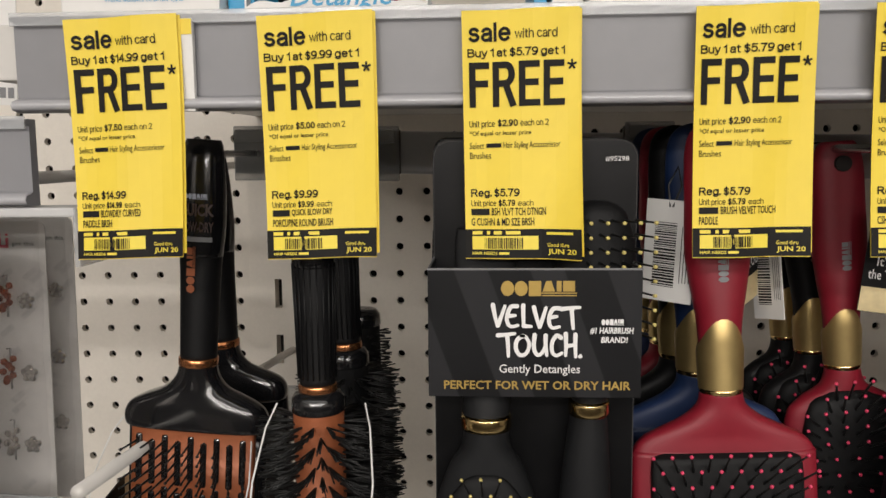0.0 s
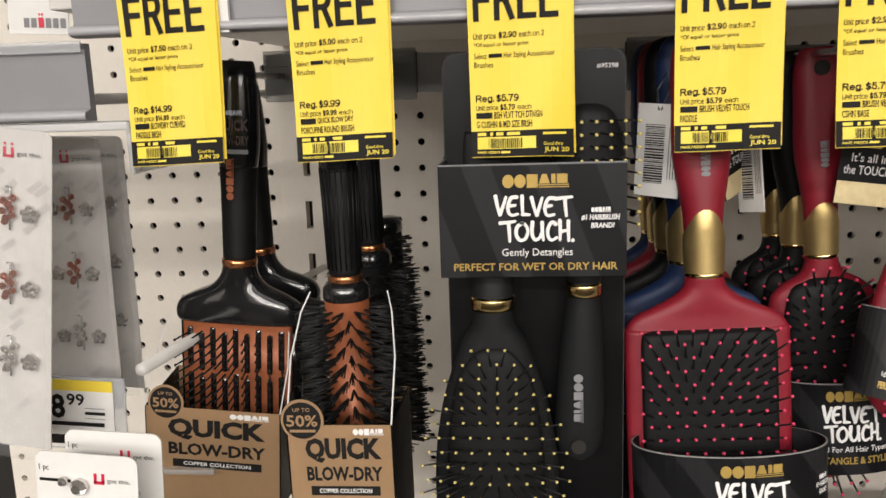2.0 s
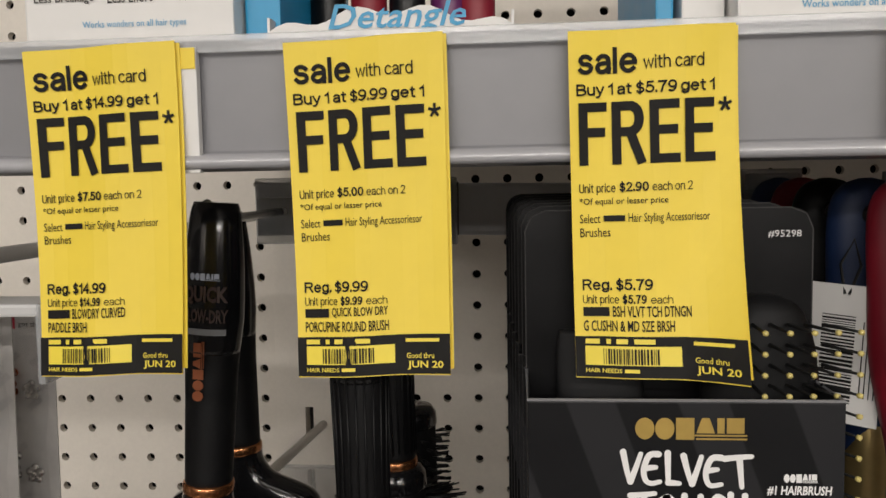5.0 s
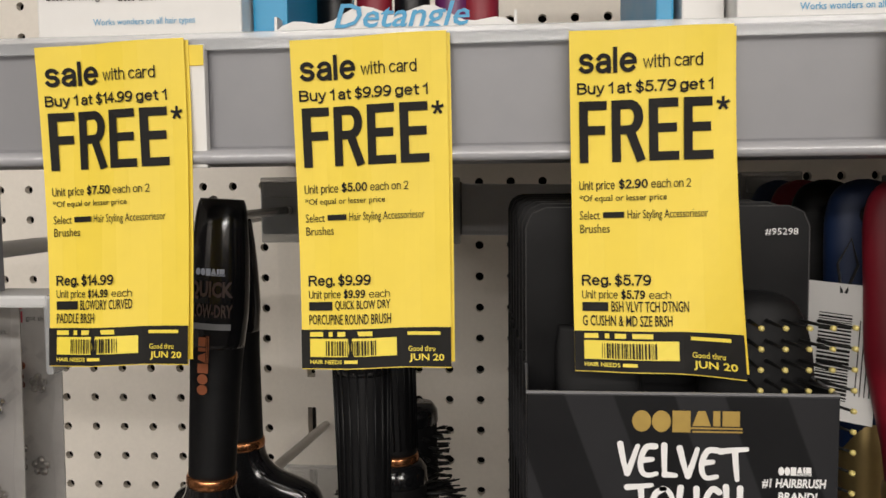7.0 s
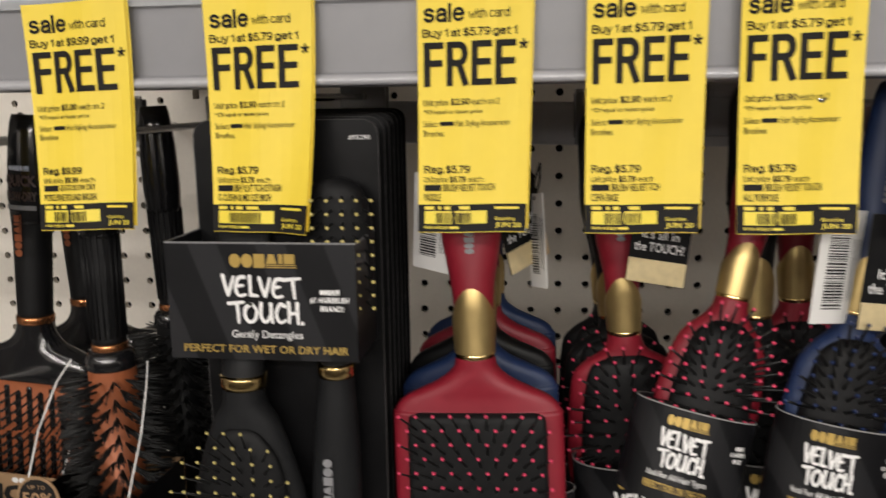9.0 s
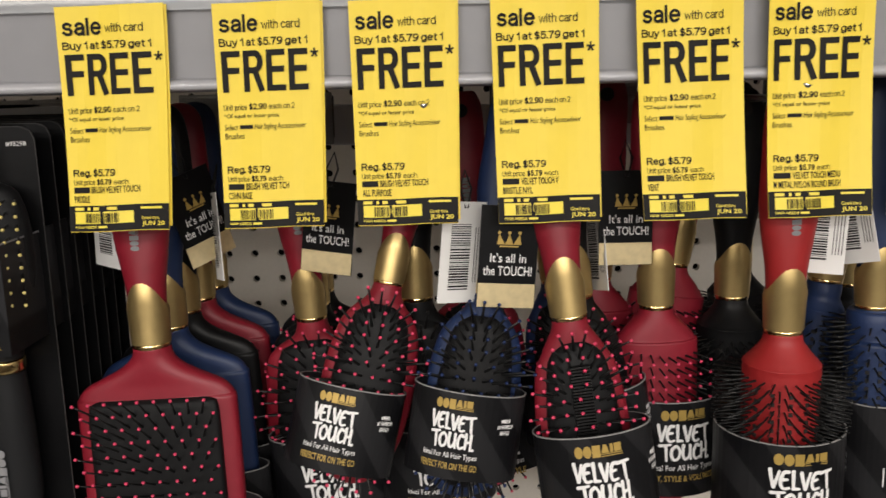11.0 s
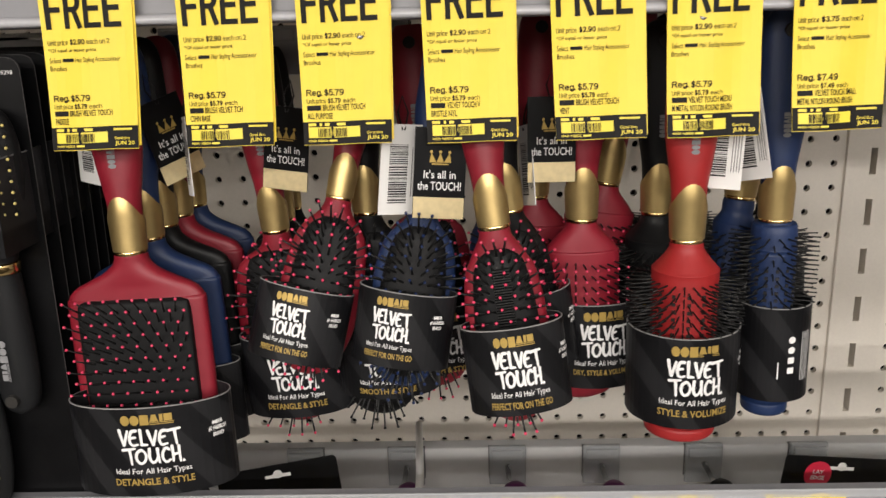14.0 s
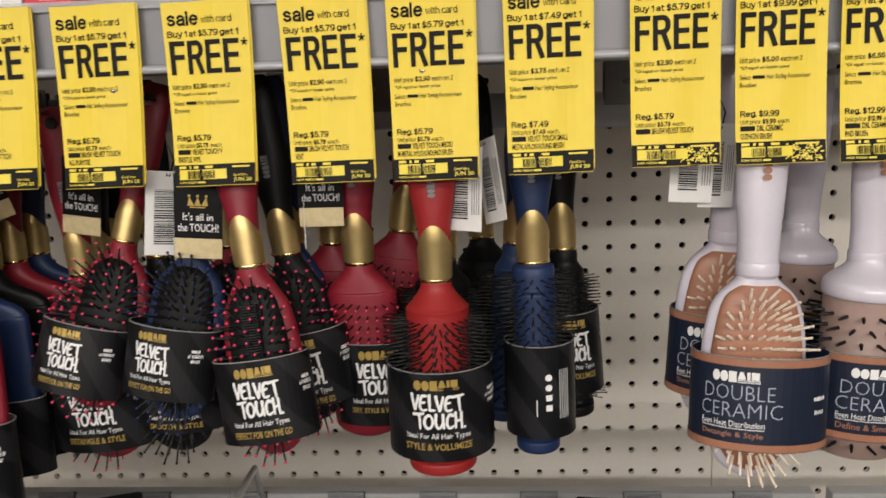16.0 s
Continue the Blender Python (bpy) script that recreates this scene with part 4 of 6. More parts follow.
def hang_tag(m, label, gold=True, w=0.0265, h=0.047):
    """Card tag tied to a brush: dark front with gold foot, or white barcode back."""
    t = thing("hang_tag", m, label, "hang tag", "brush hang tags")
    flat = lambda off: (lambda x, z: (x, -off + 0.25 * (x * x) * 8, z))
    part("card", mesh("card", *sheet(-w / 2, w / 2, -h, 0, flat(0.0), 6, 4, 0.0004), CARDBLK if gold else PAPER), t)
    if gold:
        part("gold_foot", mesh("gold_foot", *sheet(-w / 2 + 0.0002, w / 2 - 0.0002, -h + 0.0002, -h * 0.76, flat(0.0003), 6, 3, 0.0002), FOIL), t, "gold foil foot")
        p = Print().text("It's all in", 0, -h * 0.55, w * 0.62, h * 0.09, 0.008, 0.5).text("the TOUCH!", 0, -h * 0.68, w * 0.84, h * 0.095, 0.008, 0.5)
        part("white_lettering", p.mesh("white_lettering", WINK, flat(0.0004)), t, "white lettering")
        c = Print().bar(-w * 0.16, w * 0.16, -h * 0.40, -h * 0.385)
        for q in (-0.14, 0.0, 0.14):
            k = len(c.v)
            c.v += [(w * (q - 0.07), -h * 0.375), (w * (q + 0.07), -h * 0.375), (w * q * 1.25, -h * 0.27)]
            c.f.append((k, k + 1, k + 2))
            c.disc(w * q * 1.25, -h * 0.26, w * 0.03, 8)
        part("crown", c.mesh("crown", GINK, flat(0.0004)), t, "small gold crown")
    else:
        p = Print()
        rnd = random.Random(8)
        z = -h * 0.22
        while z > -h * 0.86:
            a = rnd.choice((0.0003, 0.0006, 0.0009))
            p.bar(-w * 0.3, w * 0.14, z - a, z)
            z -= a + rnd.choice((0.0004, 0.0006))
        for i in range(4):
            p.bar(w * (0.24 + i * 0.06), w * (0.255 + i * 0.06), -h * 0.8, -h * 0.25)
        part("barcode", p.mesh("barcode", INK, flat(0.0002)), t, "black barcode and small print", "stuff")
    part("loop", mesh("loop", *rod([(-0.0006, 0.0, -0.003), (-0.003, 0.002, 0.006), (0, 0.004, 0.014), (0.003, 0.002, 0.006), (0.0006, 0.0, -0.003)], 0.0005, 5), BRIST), t, "thin dark cord")
    return t


# red, navy and black soft-touch brushes, hook by hook
N_RED = "red soft-touch %s with gold ferrule and pink-tipped bristles"
paddle(pose(0.1767, 0.324, 1.3197, -4, -2, 0), RED, "red soft-touch paddle brush with gold ferrule in a black sleeve")
for bx, by, body, word in ((0.1745, 0.358, BLUE, "navy"), (0.1725, 0.389, BLACK, "black"), (0.173, 0.418, RED, "red"), (0.173, 0.448, BLUE, "navy")):
    paddle(pose(bx, by, 1.319, 0, -2, 0), body, word + " soft-touch paddle brush hanging behind another", full=False)
hook(0.170, 1.421, 0.31)

big = (0.004, -0.010, 0.033, 0.0185, -0.060, -0.109)
oval_brush(pose(0.2458, 0.372, 1.3185, 0, -4, 0), RED, N_RED % "cushion brush", sl=big, text="DETANGLE & STYLE", kp=0.86, length=0.124, hw=0.0295)
oval_brush(pose(0.2432, 0.404, 1.3180, 0, -4, 0), BLACK, "black soft-touch cushion brush hanging behind another", sl=big, text="DETANGLE & STYLE", kp=0.86, length=0.124, hw=0.0295)
oval_brush(pose(0.2415, 0.436, 1.3180, 0, -4, 0), BLACK, "black soft-touch cushion brush hanging at the back", sl=big, text="DETANGLE & STYLE", kp=0.86, length=0.124, hw=0.0295)
hook(0.236, 1.421, 0.31)
small = (-0.0065, -0.012, 0.0258, 0.0155, -0.049, -0.089)
oval_brush(pose(0.2895, 0.340, 1.344, -10, 13, 0), RED, N_RED % "purse brush, tilted,", k=0.9, turn=-0.005, sl=small, kp=0.62, hw=0.0218, length=0.100, kz=0.82)
oval_brush(pose(0.337, 0.325, 1.342, -6, 9, 0), BLUE, "navy soft-touch purse brush, tilted, in a black sleeve", k=0.9, turn=-0.007, tip=BLUETIP, sl=(-0.002, -0.012, 0.0260, 0.0155, -0.0425, -0.0825), kp=0.62, hw=0.0218, length=0.100, kz=0.82)
oval_brush(pose(0.303, 0.357, 1.332, 0, -2, 0), BLACK, "black soft-touch cushion brush with a gold ferrule", tip=BRIST, sl=(0.006, -0.004, 0.030, 0.02, -0.064, -0.106), text="SMOOTH & STYLE", kp=0.8, hw=0.0275, length=0.126, kz=0.9)
oval_brush(pose(0.333, 0.40, 1.33, 0, -3, 0), RED, "red soft-touch cushion brush hanging at the back", sl=(0.006, -0.004, 0.030, 0.02, -0.064, -0.106), text="SMOOTH & STYLE", kp=0.8, hw=0.0275, length=0.126)
hook(0.310, 1.425, 0.30)
oval_brush(pose(0.3738, 0.308, 1.3338, -6, -7, 0), RED, N_RED % "brush, boar strip,", sl=(0.002, -0.013, 0.0262, 0.0175, -0.0465, -0.091), kp=0.74, hw=0.0205, length=0.105, comb=True, pin=0.0125, kz=0.95)
oval_brush(pose(0.384, 0.35, 1.333, 0, -8, 0), BLACK, "black soft-touch brush hanging behind another", sl=(0.002, -0.006, 0.0262, 0.0195, -0.044, -0.0885), kp=0.74, hw=0.0198, length=0.105)
oval_brush(pose(0.378, 0.385, 1.333, 0, -5, 0), BLUE, "navy soft-touch brush hanging at the back", sl=(0.002, -0.006, 0.0262, 0.0195, -0.044, -0.0885), kp=0.74, hw=0.0198, length=0.105)
hook(0.362, 1.428, 0.315)
vent_brush(pose(0.4258, 0.357, 1.3253, 0, -1, 0), RED, "red soft-touch vent brush with rows of pink-tipped bristles", sl=(0.007, -0.002, 0.0255, 0.0165, -0.046, -0.097))
vent_brush(pose(0.402, 0.398, 1.331, 0, 2, 0), RED, "red soft-touch vent brush hanging behind another", sl=(0.007, -0.002, 0.0255, 0.0165, -0.046, -0.097))
vent_brush(pose(0.447, 0.405, 1.337, 0, 9, 0), RED, "red soft-touch vent brush, tilted, at the back", sl=(0.0, -0.002, 0.0255, 0.0165, -0.046, -0.097))
hook(0.424, 1.43, 0.31)
round_brush(pose(0.4752, 0.316, 1.3230, 0, -0.5, 0), ORANGE, "scarlet soft-touch round brush with gold ferrule in a black sleeve", 0.0176, -0.1085, sl=(0.0, 0.0, 0.0298, 0.029, -0.0445, -0.0945), kp=0.88, foot=1.08)
round_brush(pose(0.4745, 0.385, 1.322, 0, 0, 0), BLACK, "black soft-touch round brush hanging behind another", 0.0176, -0.1085, sl=(0.0, 0.0, 0.0298, 0.029, -0.0445, -0.0945), kp=0.88, foot=1.08)
round_brush(pose(0.4985, 0.447, 1.325, 0, -3, 0), BLACK, "black soft-touch round brush at the back of the hook", 0.0176, -0.1085, sl=(0.0, 0.0, 0.0298, 0.029, -0.0345, -0.0845), kp=0.88, foot=1.08)
hook(0.473, 1.43, 0.30)
round_brush(pose(0.5299, 0.341, 1.3270, 0, -1, 0), BLUE, "small navy soft-touch round brush, sleeve turned backwards", 0.0126, -0.113, sl=(0.002, 0.0, 0.0205, 0.0205, -0.045, -0.1), plain=True, around=15, pin=0.0112)
round_brush(pose(0.522, 0.378, 1.332, 0, 6, 0), BLUE, "small navy soft-touch round brush hanging behind another", 0.0126, -0.113, around=14, pin=0.0095)
round_brush(pose(0.5525, 0.41, 1.322, 0, -4, 0), BLACK, "small black soft-touch round brush at the back", 0.0126, -0.113, sl=(0.0, 0.0, 0.0205, 0.0205, -0.040, -0.094), kp=0.7, around=14, pin=0.0095)
hook(0.532, 1.43, 0.31)
hook(0.600, 1.43, 0.30)

hang_tag(pose(0.348, 0.309, 1.386, 0, 4, 4), "black hang tag with a gold foot and white lettering")
hang_tag(pose(0.407, 0.345, 1.397, 0, 0, 0), "black hang tag with a gold foot and white lettering")
hang_tag(pose(0.191, 0.348, 1.400, 0, -17, 46), "black hang tag turned aside on its cord")
hang_tag(pose(0.262, 0.352, 1.394, 0, 6, -10), "black hang tag half hidden behind a brush")
hang_tag(pose(0.157, 0.335, 1.400, 0, 3, -34), "white hang tag with a black barcode", gold=False, w=0.0225, h=0.044)
hang_tag(pose(0.2015, 0.356, 1.389, 0, -8, -64), "white hang tag turned edge on", gold=False, w=0.018, h=0.044)
hang_tag(pose(0.3285, 0.318, 1.387, 0, 6, 30), "white hang tag with a black barcode", gold=False, w=0.024, h=0.047)
hang_tag(pose(0.492, 0.318, 1.396, 0, 2, -20), "white hang tag with a black barcode", gold=False, w=0.022, h=0.046)
hang_tag(pose(0.503, 0.328, 1.399, 0, -14, -58), "white hang tag with a black barcode, turned aside", gold=False, w=0.022, h=0.046)
hang_tag(pose(0.3925, 0.36, 1.380, 0, -12, -76), "white hang tag turned edge on", gold=False, w=0.024, h=0.045)


# pale lilac brushes with copper cushions
def ceramic_sleeve(t, cx, cy, a, b, zt, zb, last, turn=0.0):
    s = sleeve(t, cx, cy, a, b, zt, zb, NAVY)
    for q0, q1 in ((zt - 0.0042, zt - 0.0004), (zb + 0.0004, zb + 0.0042)):
        p = Print()
        p.bar(-a * 3.1, a * 3.1, q0, q1, 48)
        part("copper_border", p.mesh("copper_border", ROSE, onto_sleeve(cx, cy, a, b, 0.0003)), s, "copper border")
    w = Print().mark(turn - 0.004, zt - 0.0125, 0.026, 0.0056)
    d = Print().text("DOUBLE", turn - 0.003, zt - 0.0215, 0.037, 0.0075, -0.018, 0.5).text("CERAMIC", turn - 0.002, zt - 0.0305, 0.043, 0.0075, -0.018, 0.5)
    part("blue_lettering", d.mesh("blue_lettering", PBINK, onto_sleeve(cx, cy, a, b, 0.0004)), s, "thin pale blue lettering")
    w.text("Even Heat Distribution", turn - 0.006, zt - 0.0355, 0.034, 0.0032, 0.004, 0.5).bar(turn - 0.023, turn + 0.011, zt - 0.0366, zt - 0.0362, 6)
    w.mark(0.028, zt - 0.022, 0.010, 0.0022).text("BRAND!", 0.028, zt - 0.029, 0.008, 0.0022, 0.03, 0.5)
    part("white_lettering", w.mesh("white_lettering", WINK, onto_sleeve(cx, cy, a, b, 0.0004)), s, "white lettering")
    c = Print().text(last, turn - 0.006, zt - 0.0415, 0.033, 0.0036, 0.01, 0.5)
    part("copper_lettering", c.mesh("copper_lettering", ROSE, onto_sleeve(cx, cy, a, b, 0.0004)), s, "copper lettering")


def lilac_handle(t, top=0.115):
    part("handle", mesh("handle", *loft([(-0.004, 0.0102, 0.0095), (0.004, 0.0106, 0.0094), (0.02, 0.0110, 0.009), (0.045, 0.0128, 0.0088), (0.075, 0.0138, 0.008), (0.1, 0.0118, 0.007), (0.11, 0.0085, 0.005), (top, 0.002, 0.002)], 28, 4), LILAC, True), t)
    part("collar", mesh("collar", *loft([(-0.003, 0.0108, 0.0099), (-0.002, 0.0111, 0.0101), (0.0035, 0.0111, 0.0101), (0.0045, 0.0108, 0.0098)], 28, 1), LILAC, True), t)
    m = Print().mark(0, 0, 0.02, 0.0045, 0.0)
    part("brand_mark", mesh("brand_mark", [(0.0022 - z, -0.0100, 0.047 + x) for x, z in m.v], m.f, ROSE), t, "copper mark along the handle")


def lilac_oval(m, label, cx=0.001, a=0.0350):
    t = thing("cushion_brush", m, label, "hairbrush", "lilac ceramic brushes")
    lilac_handle(t)
    L, hw = 0.113, 0.0275
    part("head", mesh("head", *loft([(0.0, 0.0098, 0.009, 0.0, 2.0), (-0.005, 0.0115, 0.0085, 0.0, 2.0), (-0.014, 0.0205, 0.008, 0.0, 2.2), (-0.026, 0.0252, 0.0075, 0.0, 2.3), (-0.05, hw, 0.0075, 0.0, 2.3), (-0.08, 0.0255, 0.007, 0.0, 2.3), (-0.104, 0.0165, 0.006, 0.0, 2.1), (-L, 0.003, 0.002, 0.0, 2.0)], 40, 4), LILAC, True), t)
    c = 0.0242
    part("cushion", mesh("cushion", *loft([(-0.006, 0.004, 0.001, -0.0055, 2.0), (-0.009, 0.012, 0.003, -0.006, 2.0), (-0.018, 0.0195, 0.005, -0.006, 2.0), (-0.05, c, 0.0065, -0.006, 2.0), (-0.082, 0.022, 0.0055, -0.006, 2.0), (-0.102, 0.0125, 0.003, -0.006, 2.0), (-0.107, 0.003, 0.001, -0.006, 2.0)], 36, 4), ROSE, True), t, "copper coloured rubber cushion")
    add_pins(t, inside(scatter_pins(c * 0.95, -0.012, -0.106, -0.0105, 10, 18, 0.0125, oval=True, fan=0.9), (cx, -0.008, a, 0.024, -0.041, -0.089)), 0.0008, 0.0009, CREAM, CREAM)
    ceramic_sleeve(t, cx, -0.008, a, 0.024, -0.041, -0.089, "Detangle & Style", -0.0145)
    return t


def lilac_round(m, label):
    t = thing("round_brush", m, label, "hairbrush", "lilac ceramic brushes")
    lilac_handle(t)
    r = 0.0215
    part("shoulder", mesh("shoulder", *loft([(0.004, 0.0098, 0.0096), (-0.003, 0.0115, 0.0115), (-0.009, 0.0185, 0.0185), (-0.013, 0.0226, 0.0226), (-0.0195, 0.0232, 0.0232), (-0.021, 0.021, 0.021)], 32, 3), LILAC, True), t)
    part("barrel", mesh("barrel", *loft([(-0.02, r, r), (-0.11, r, r), (-0.112, r * 0.8, r * 0.8)], 32, 1), TAUPE, True), t, "taupe ceramic barrel")
    add_pins(t, radial_pins(r, -0.026, -0.106, 16, 11, 0.010), 0.0009, 0.0, BRIST)
    ceramic_sleeve(t, 0.0, 0.0, 0.0365, 0.033, -0.047, -0.095, "Define & Smooth")
    return t


lilac_oval(pose(0.6460, 0.306, 1.328, -4, 2, 0), "pale lilac cushion brush with copper cushion in a navy sleeve")
lilac_oval(pose(0.643, 0.352, 1.338, 0, 3, 0), "pale lilac cushion brush hanging behind another", 0.003, 0.0345)
lilac_round(pose(0.7155, 0.335, 1.327, 0, 2, 0), "pale lilac round brush with taupe barrel in a navy sleeve")
lilac_round(pose(0.703, 0.405, 1.334, 0, 2, 0), "pale lilac round brush hanging behind another")
lilac_round(pose(0.765, 0.36, 1.335, 0, 2, 0), "pale lilac round brush at the end of the row")
hang_tag(pose(0.617, 0.325, 1.408, 0, 3, 0), "white hang tag with a black barcode", gold=False, w=0.023, h=0.046)
hang_tag(pose(0.632, 0.332, 1.404, 0, 3, 10), "white hang tag with a black barcode", gold=False, w=0.020, h=0.046)
hook(0.648, 1.43, 0.30)
hook(0.706, 1.43, 0.31)


# ---- black and copper brushes in bronze cartons ----
def carton(t, x0, x1, y0, y1, z0, zf, zb, ze, badge=True):
    """Open bronze carton: low front, sides rising to the back."""
    th = 0.0006
    c = part("carton", mesh("carton", *box(x0, x1, y0, y0 + th, z0, zf), KRAFT), t, "bronze printed carton")
    for x in (x0, x1 - th):
        v = [(x + a, y, z) for a in (0, th) for y, z in ((y0, z0), (y1, z0), (y1, zb), (y0, zf))]
        f = [(0, 1, 2, 3), (7, 6, 5, 4), (0, 4, 5, 1), (1, 5, 6, 2), (2, 6, 7, 3), (3, 7, 4, 0)]
        part("side_panel", mesh("side_panel", v, f, CARDBLK), c, "dark inner side panel")
        s = 1 if x > x0 else -1
        edge = rod([(x + th / 2, y0, zf), (x + th / 2 + s * 0.0006, y0 + 0.3 * (y1 - y0), zf + 0.5 * (ze - zf)), (x + th / 2 - s * 0.002, y0 + 0.55 * (y1 - y0), zf + 0.85 * (ze - zf)), (x + th / 2 - s * 0.005, y0 + 0.7 * (y1 - y0), ze)], 0.0004, 6)
        part("cut_edge", mesh("cut_edge", *edge, PAPER), c, "white cut edge")
    part("back_panel", mesh("back_panel", *box(x0, x1, y1, y1 + th, z0, zb), KRAFT), c)
    part("bottom_panel", mesh("bottom_panel", *box(x0, x1, y0, y1, z0 - th, z0), KRAFT), c)
    w = x1 - x0
    on = lambda off: (lambda x, z: (x, y0 - off, z))
    k = Print()
    k.text("QUICK", x0 + w * 0.17, zf - 0.0178, w * 0.72, 0.0120, 0.05)
    k.text("BLOW-DRY", x0 + w * 0.17, zf - 0.0265, w * 0.72, 0.0070, 0.035)
    k.bar(x0 + w * 0.2, x0 + w * 0.86, zf - 0.0335, zf - 0.029)
    part("black_lettering", k.mesh("black_lettering", INK, on(0.0003)), c, "black lettering")
    part("brand_mark", Print().mark(x0 + w * 0.78, zf - 0.0045, w * 0.30, 0.003).mesh("brand_mark", WINK, on(0.0005)), c, "pale brand mark as plain shapes")
    p = Print()
    p.text("COPPER COLLECTION", x0 + w * 0.53, zf - 0.0322, w * 0.5, 0.0021, 0.02, 0.5)
    part("pale_lettering", p.mesh("pale_lettering", WINK, on(0.0005)), c, "pale lettering")
    if badge:
        bx, bz, r = x0 + w * 0.16, zf + 0.0025, 0.0098
        disc = moved(loft([(0, r, r), (0.0006, r, r)], 40, 1), pose(bx, y0 + 0.0002, bz, 90))
        b = part("badge", mesh("badge", *disc, KRAFT), c, "round badge")
        part("badge_disc", mesh("badge_disc", *Print().disc(0, 0, r * 0.88, 40).v and (lambda q: ([(bx + a, y0 - 0.0006, bz + d) for a, d in q.v], q.f))(Print().disc(0, 0, r * 0.88, 40)), INK), c, "black disc")
        q = Print().text("50%", bx, bz - 0.0028, r * 1.45, 0.0055, 0.02, 0.5).text("UP TO", bx, bz + 0.0042, r * 0.8, 0.0018, 0.01, 0.5)
        q.bar(bx - r * 0.6, bx + r * 0.6, bz - 0.0055, bz - 0.0042)
        part("badge_lettering", q.mesh("badge_lettering", KRAFT, on(0.0008)), c, "bronze lettering")
    return c


def black_handle(t, top=0.108, k=1.0):
    slim = lambda keys: [(z, a * k, d * k) for z, a, d in keys]
    part("handle", mesh("handle", *loft(slim([(0.002, 0.0088, 0.0088), (0.02, 0.0092, 0.0088), (0.045, 0.0098, 0.0088), (0.068, 0.0112, 0.0088), (0.085, 0.0108, 0.0085), (0.098, 0.0098, 0.0078), (0.105, 0.0090, 0.0064), (top, 0.0080, 0.0054)]), 28, 4), BLACK, True), t)
    part("end_cap", mesh("end_cap", *loft(slim([(0.053, 0.0103, 0.0090), (0.06, 0.0110, 0.0091), (0.068, 0.0115, 0.0091), (0.085, 0.0111, 0.0088), (0.098, 0.0101, 0.0081), (0.105, 0.0093, 0.0067), (top + 0.0004, 0.0082, 0.0057)]), 28, 3), GLOSS, True), t, "glossy black end cap")
    part("neck_ring", mesh("neck_ring", *loft(slim([(-0.0012, 0.0092, 0.0092), (0.0, 0.0096, 0.0096), (0.0024, 0.0096, 0.0096), (0.0032, 0.0092, 0.0092)]), 28, 1), COPPERM, True), t, "copper ring")
    if k < 1:
        return
    on = lambda x, z: (x, -0.0095 * math.sqrt(max(0.05, 1 - (x / 0.0128) ** 2)) - 0.0002, z)
    part("pale_mark", Print().mark(0.0, 0.0805, 0.0115, 0.0026).mesh("pale_mark", PBINK, on), t, "small silver mark")
    q = Print().text("QUICK", 0.0, 0.0715, 0.0165, 0.0070, 0.04, 0.5).text("BLOW-DRY", 0.0, 0.0650, 0.0165, 0.0050, 0.03, 0.5)
    part("cap_lettering", q.mesh("cap_lettering", DIMCOPPER, on), t, "dim copper lettering")
    part("cap_bar", Print().bar(-0.0078, 0.0078, 0.0605, 0.0628, 8).mesh("cap_bar", GREYINK, on), t, "grey bar")
    m = Print().mark(0, 0, 0.023, 0.0040, 0.0)
    part("brand_mark", mesh("brand_mark", [(0.0006 - z, -0.0100, 0.036 + x) for x, z in m.v], m.f, COPPER), t, "copper mark along the handle")


def quick_paddle(m, label, full=True):
    t = thing("vented_paddle_brush", m, label, "hairbrush", "black copper paddle brushes")
    black_handle(t)
    part("shoulder", mesh("shoulder", *loft([(0.0, 0.0092, 0.0092, 0, 2), (-0.006, 0.0105, 0.0092, 0, 2), (-0.012, 0.0155, 0.009, 0, 2.2), (-0.0165, 0.0255, 0.0092, 0, 2.6), (-0.0205, 0.0325, 0.0096, 0, 3), (-0.025, 0.0352, 0.0099, 0, 3.2), (-0.029, 0.0354, 0.0100, 0, 3.4), (-0.0315, 0.0346, 0.0096, 0, 3.6), (-0.0325, 0.0335, 0.009, 0, 3.6)], 44, 4), GLOSS, True), t, "glossy black shoulder")
    part("head_back", mesh("head_back", *loft([(-0.032, 0.0345, 0.006, 0.003, 4), (-0.09, 0.0345, 0.006, 0.003, 4), (-0.115, 0.034, 0.005, 0.003, 3.4), (-0.12, 0.026, 0.003, 0.003, 3)], 40, 2), GLOSS, True), t)
    if full:
        part("plate", mesh("plate", *loft([(-0.0325, 0.0305, 0.004, -0.004, 5), (-0.09, 0.0305, 0.004, -0.004, 5), (-0.112, 0.028, 0.003, -0.004, 4)], 40, 2), COPPER, True), t, "copper coloured plate")
        slots = []
        for j in range(3):
            for i in range(9):
                x = -0.0256 + i * 0.0064
                off = 0.004 * (i % 2)
                slots.append((x, -0.0462 - j * 0.0262 - off * 0.7))
        slot = mesh("bristle_slot", *box(-0.0015, 0.0015, -0.0006, 0.0006, -0.0112, 0.0112, 0.0011), GLOSS)
        for x, z in slots:
            part("bristle_slot", slot, t, m=pose(x, -0.0081, z))
        stalks = []
        for j in range(16):
            for i in range(9):
                x = -0.0256 + i * 0.0064
                d = Vector((x * 14 , -1, -0.15)).normalized()
                p = Vector((x, -0.008, -0.038 - j * 0.0048))
                stalks.append((tuple(p), tuple(p + d * 0.0125)))
        add_pins(t, stalks, 0.00055, 0.0009, BRIST)
        carton(t, -0.042, 0.032, -0.032, 0.012, -0.128, -0.073, -0.066, -0.030)
    return t


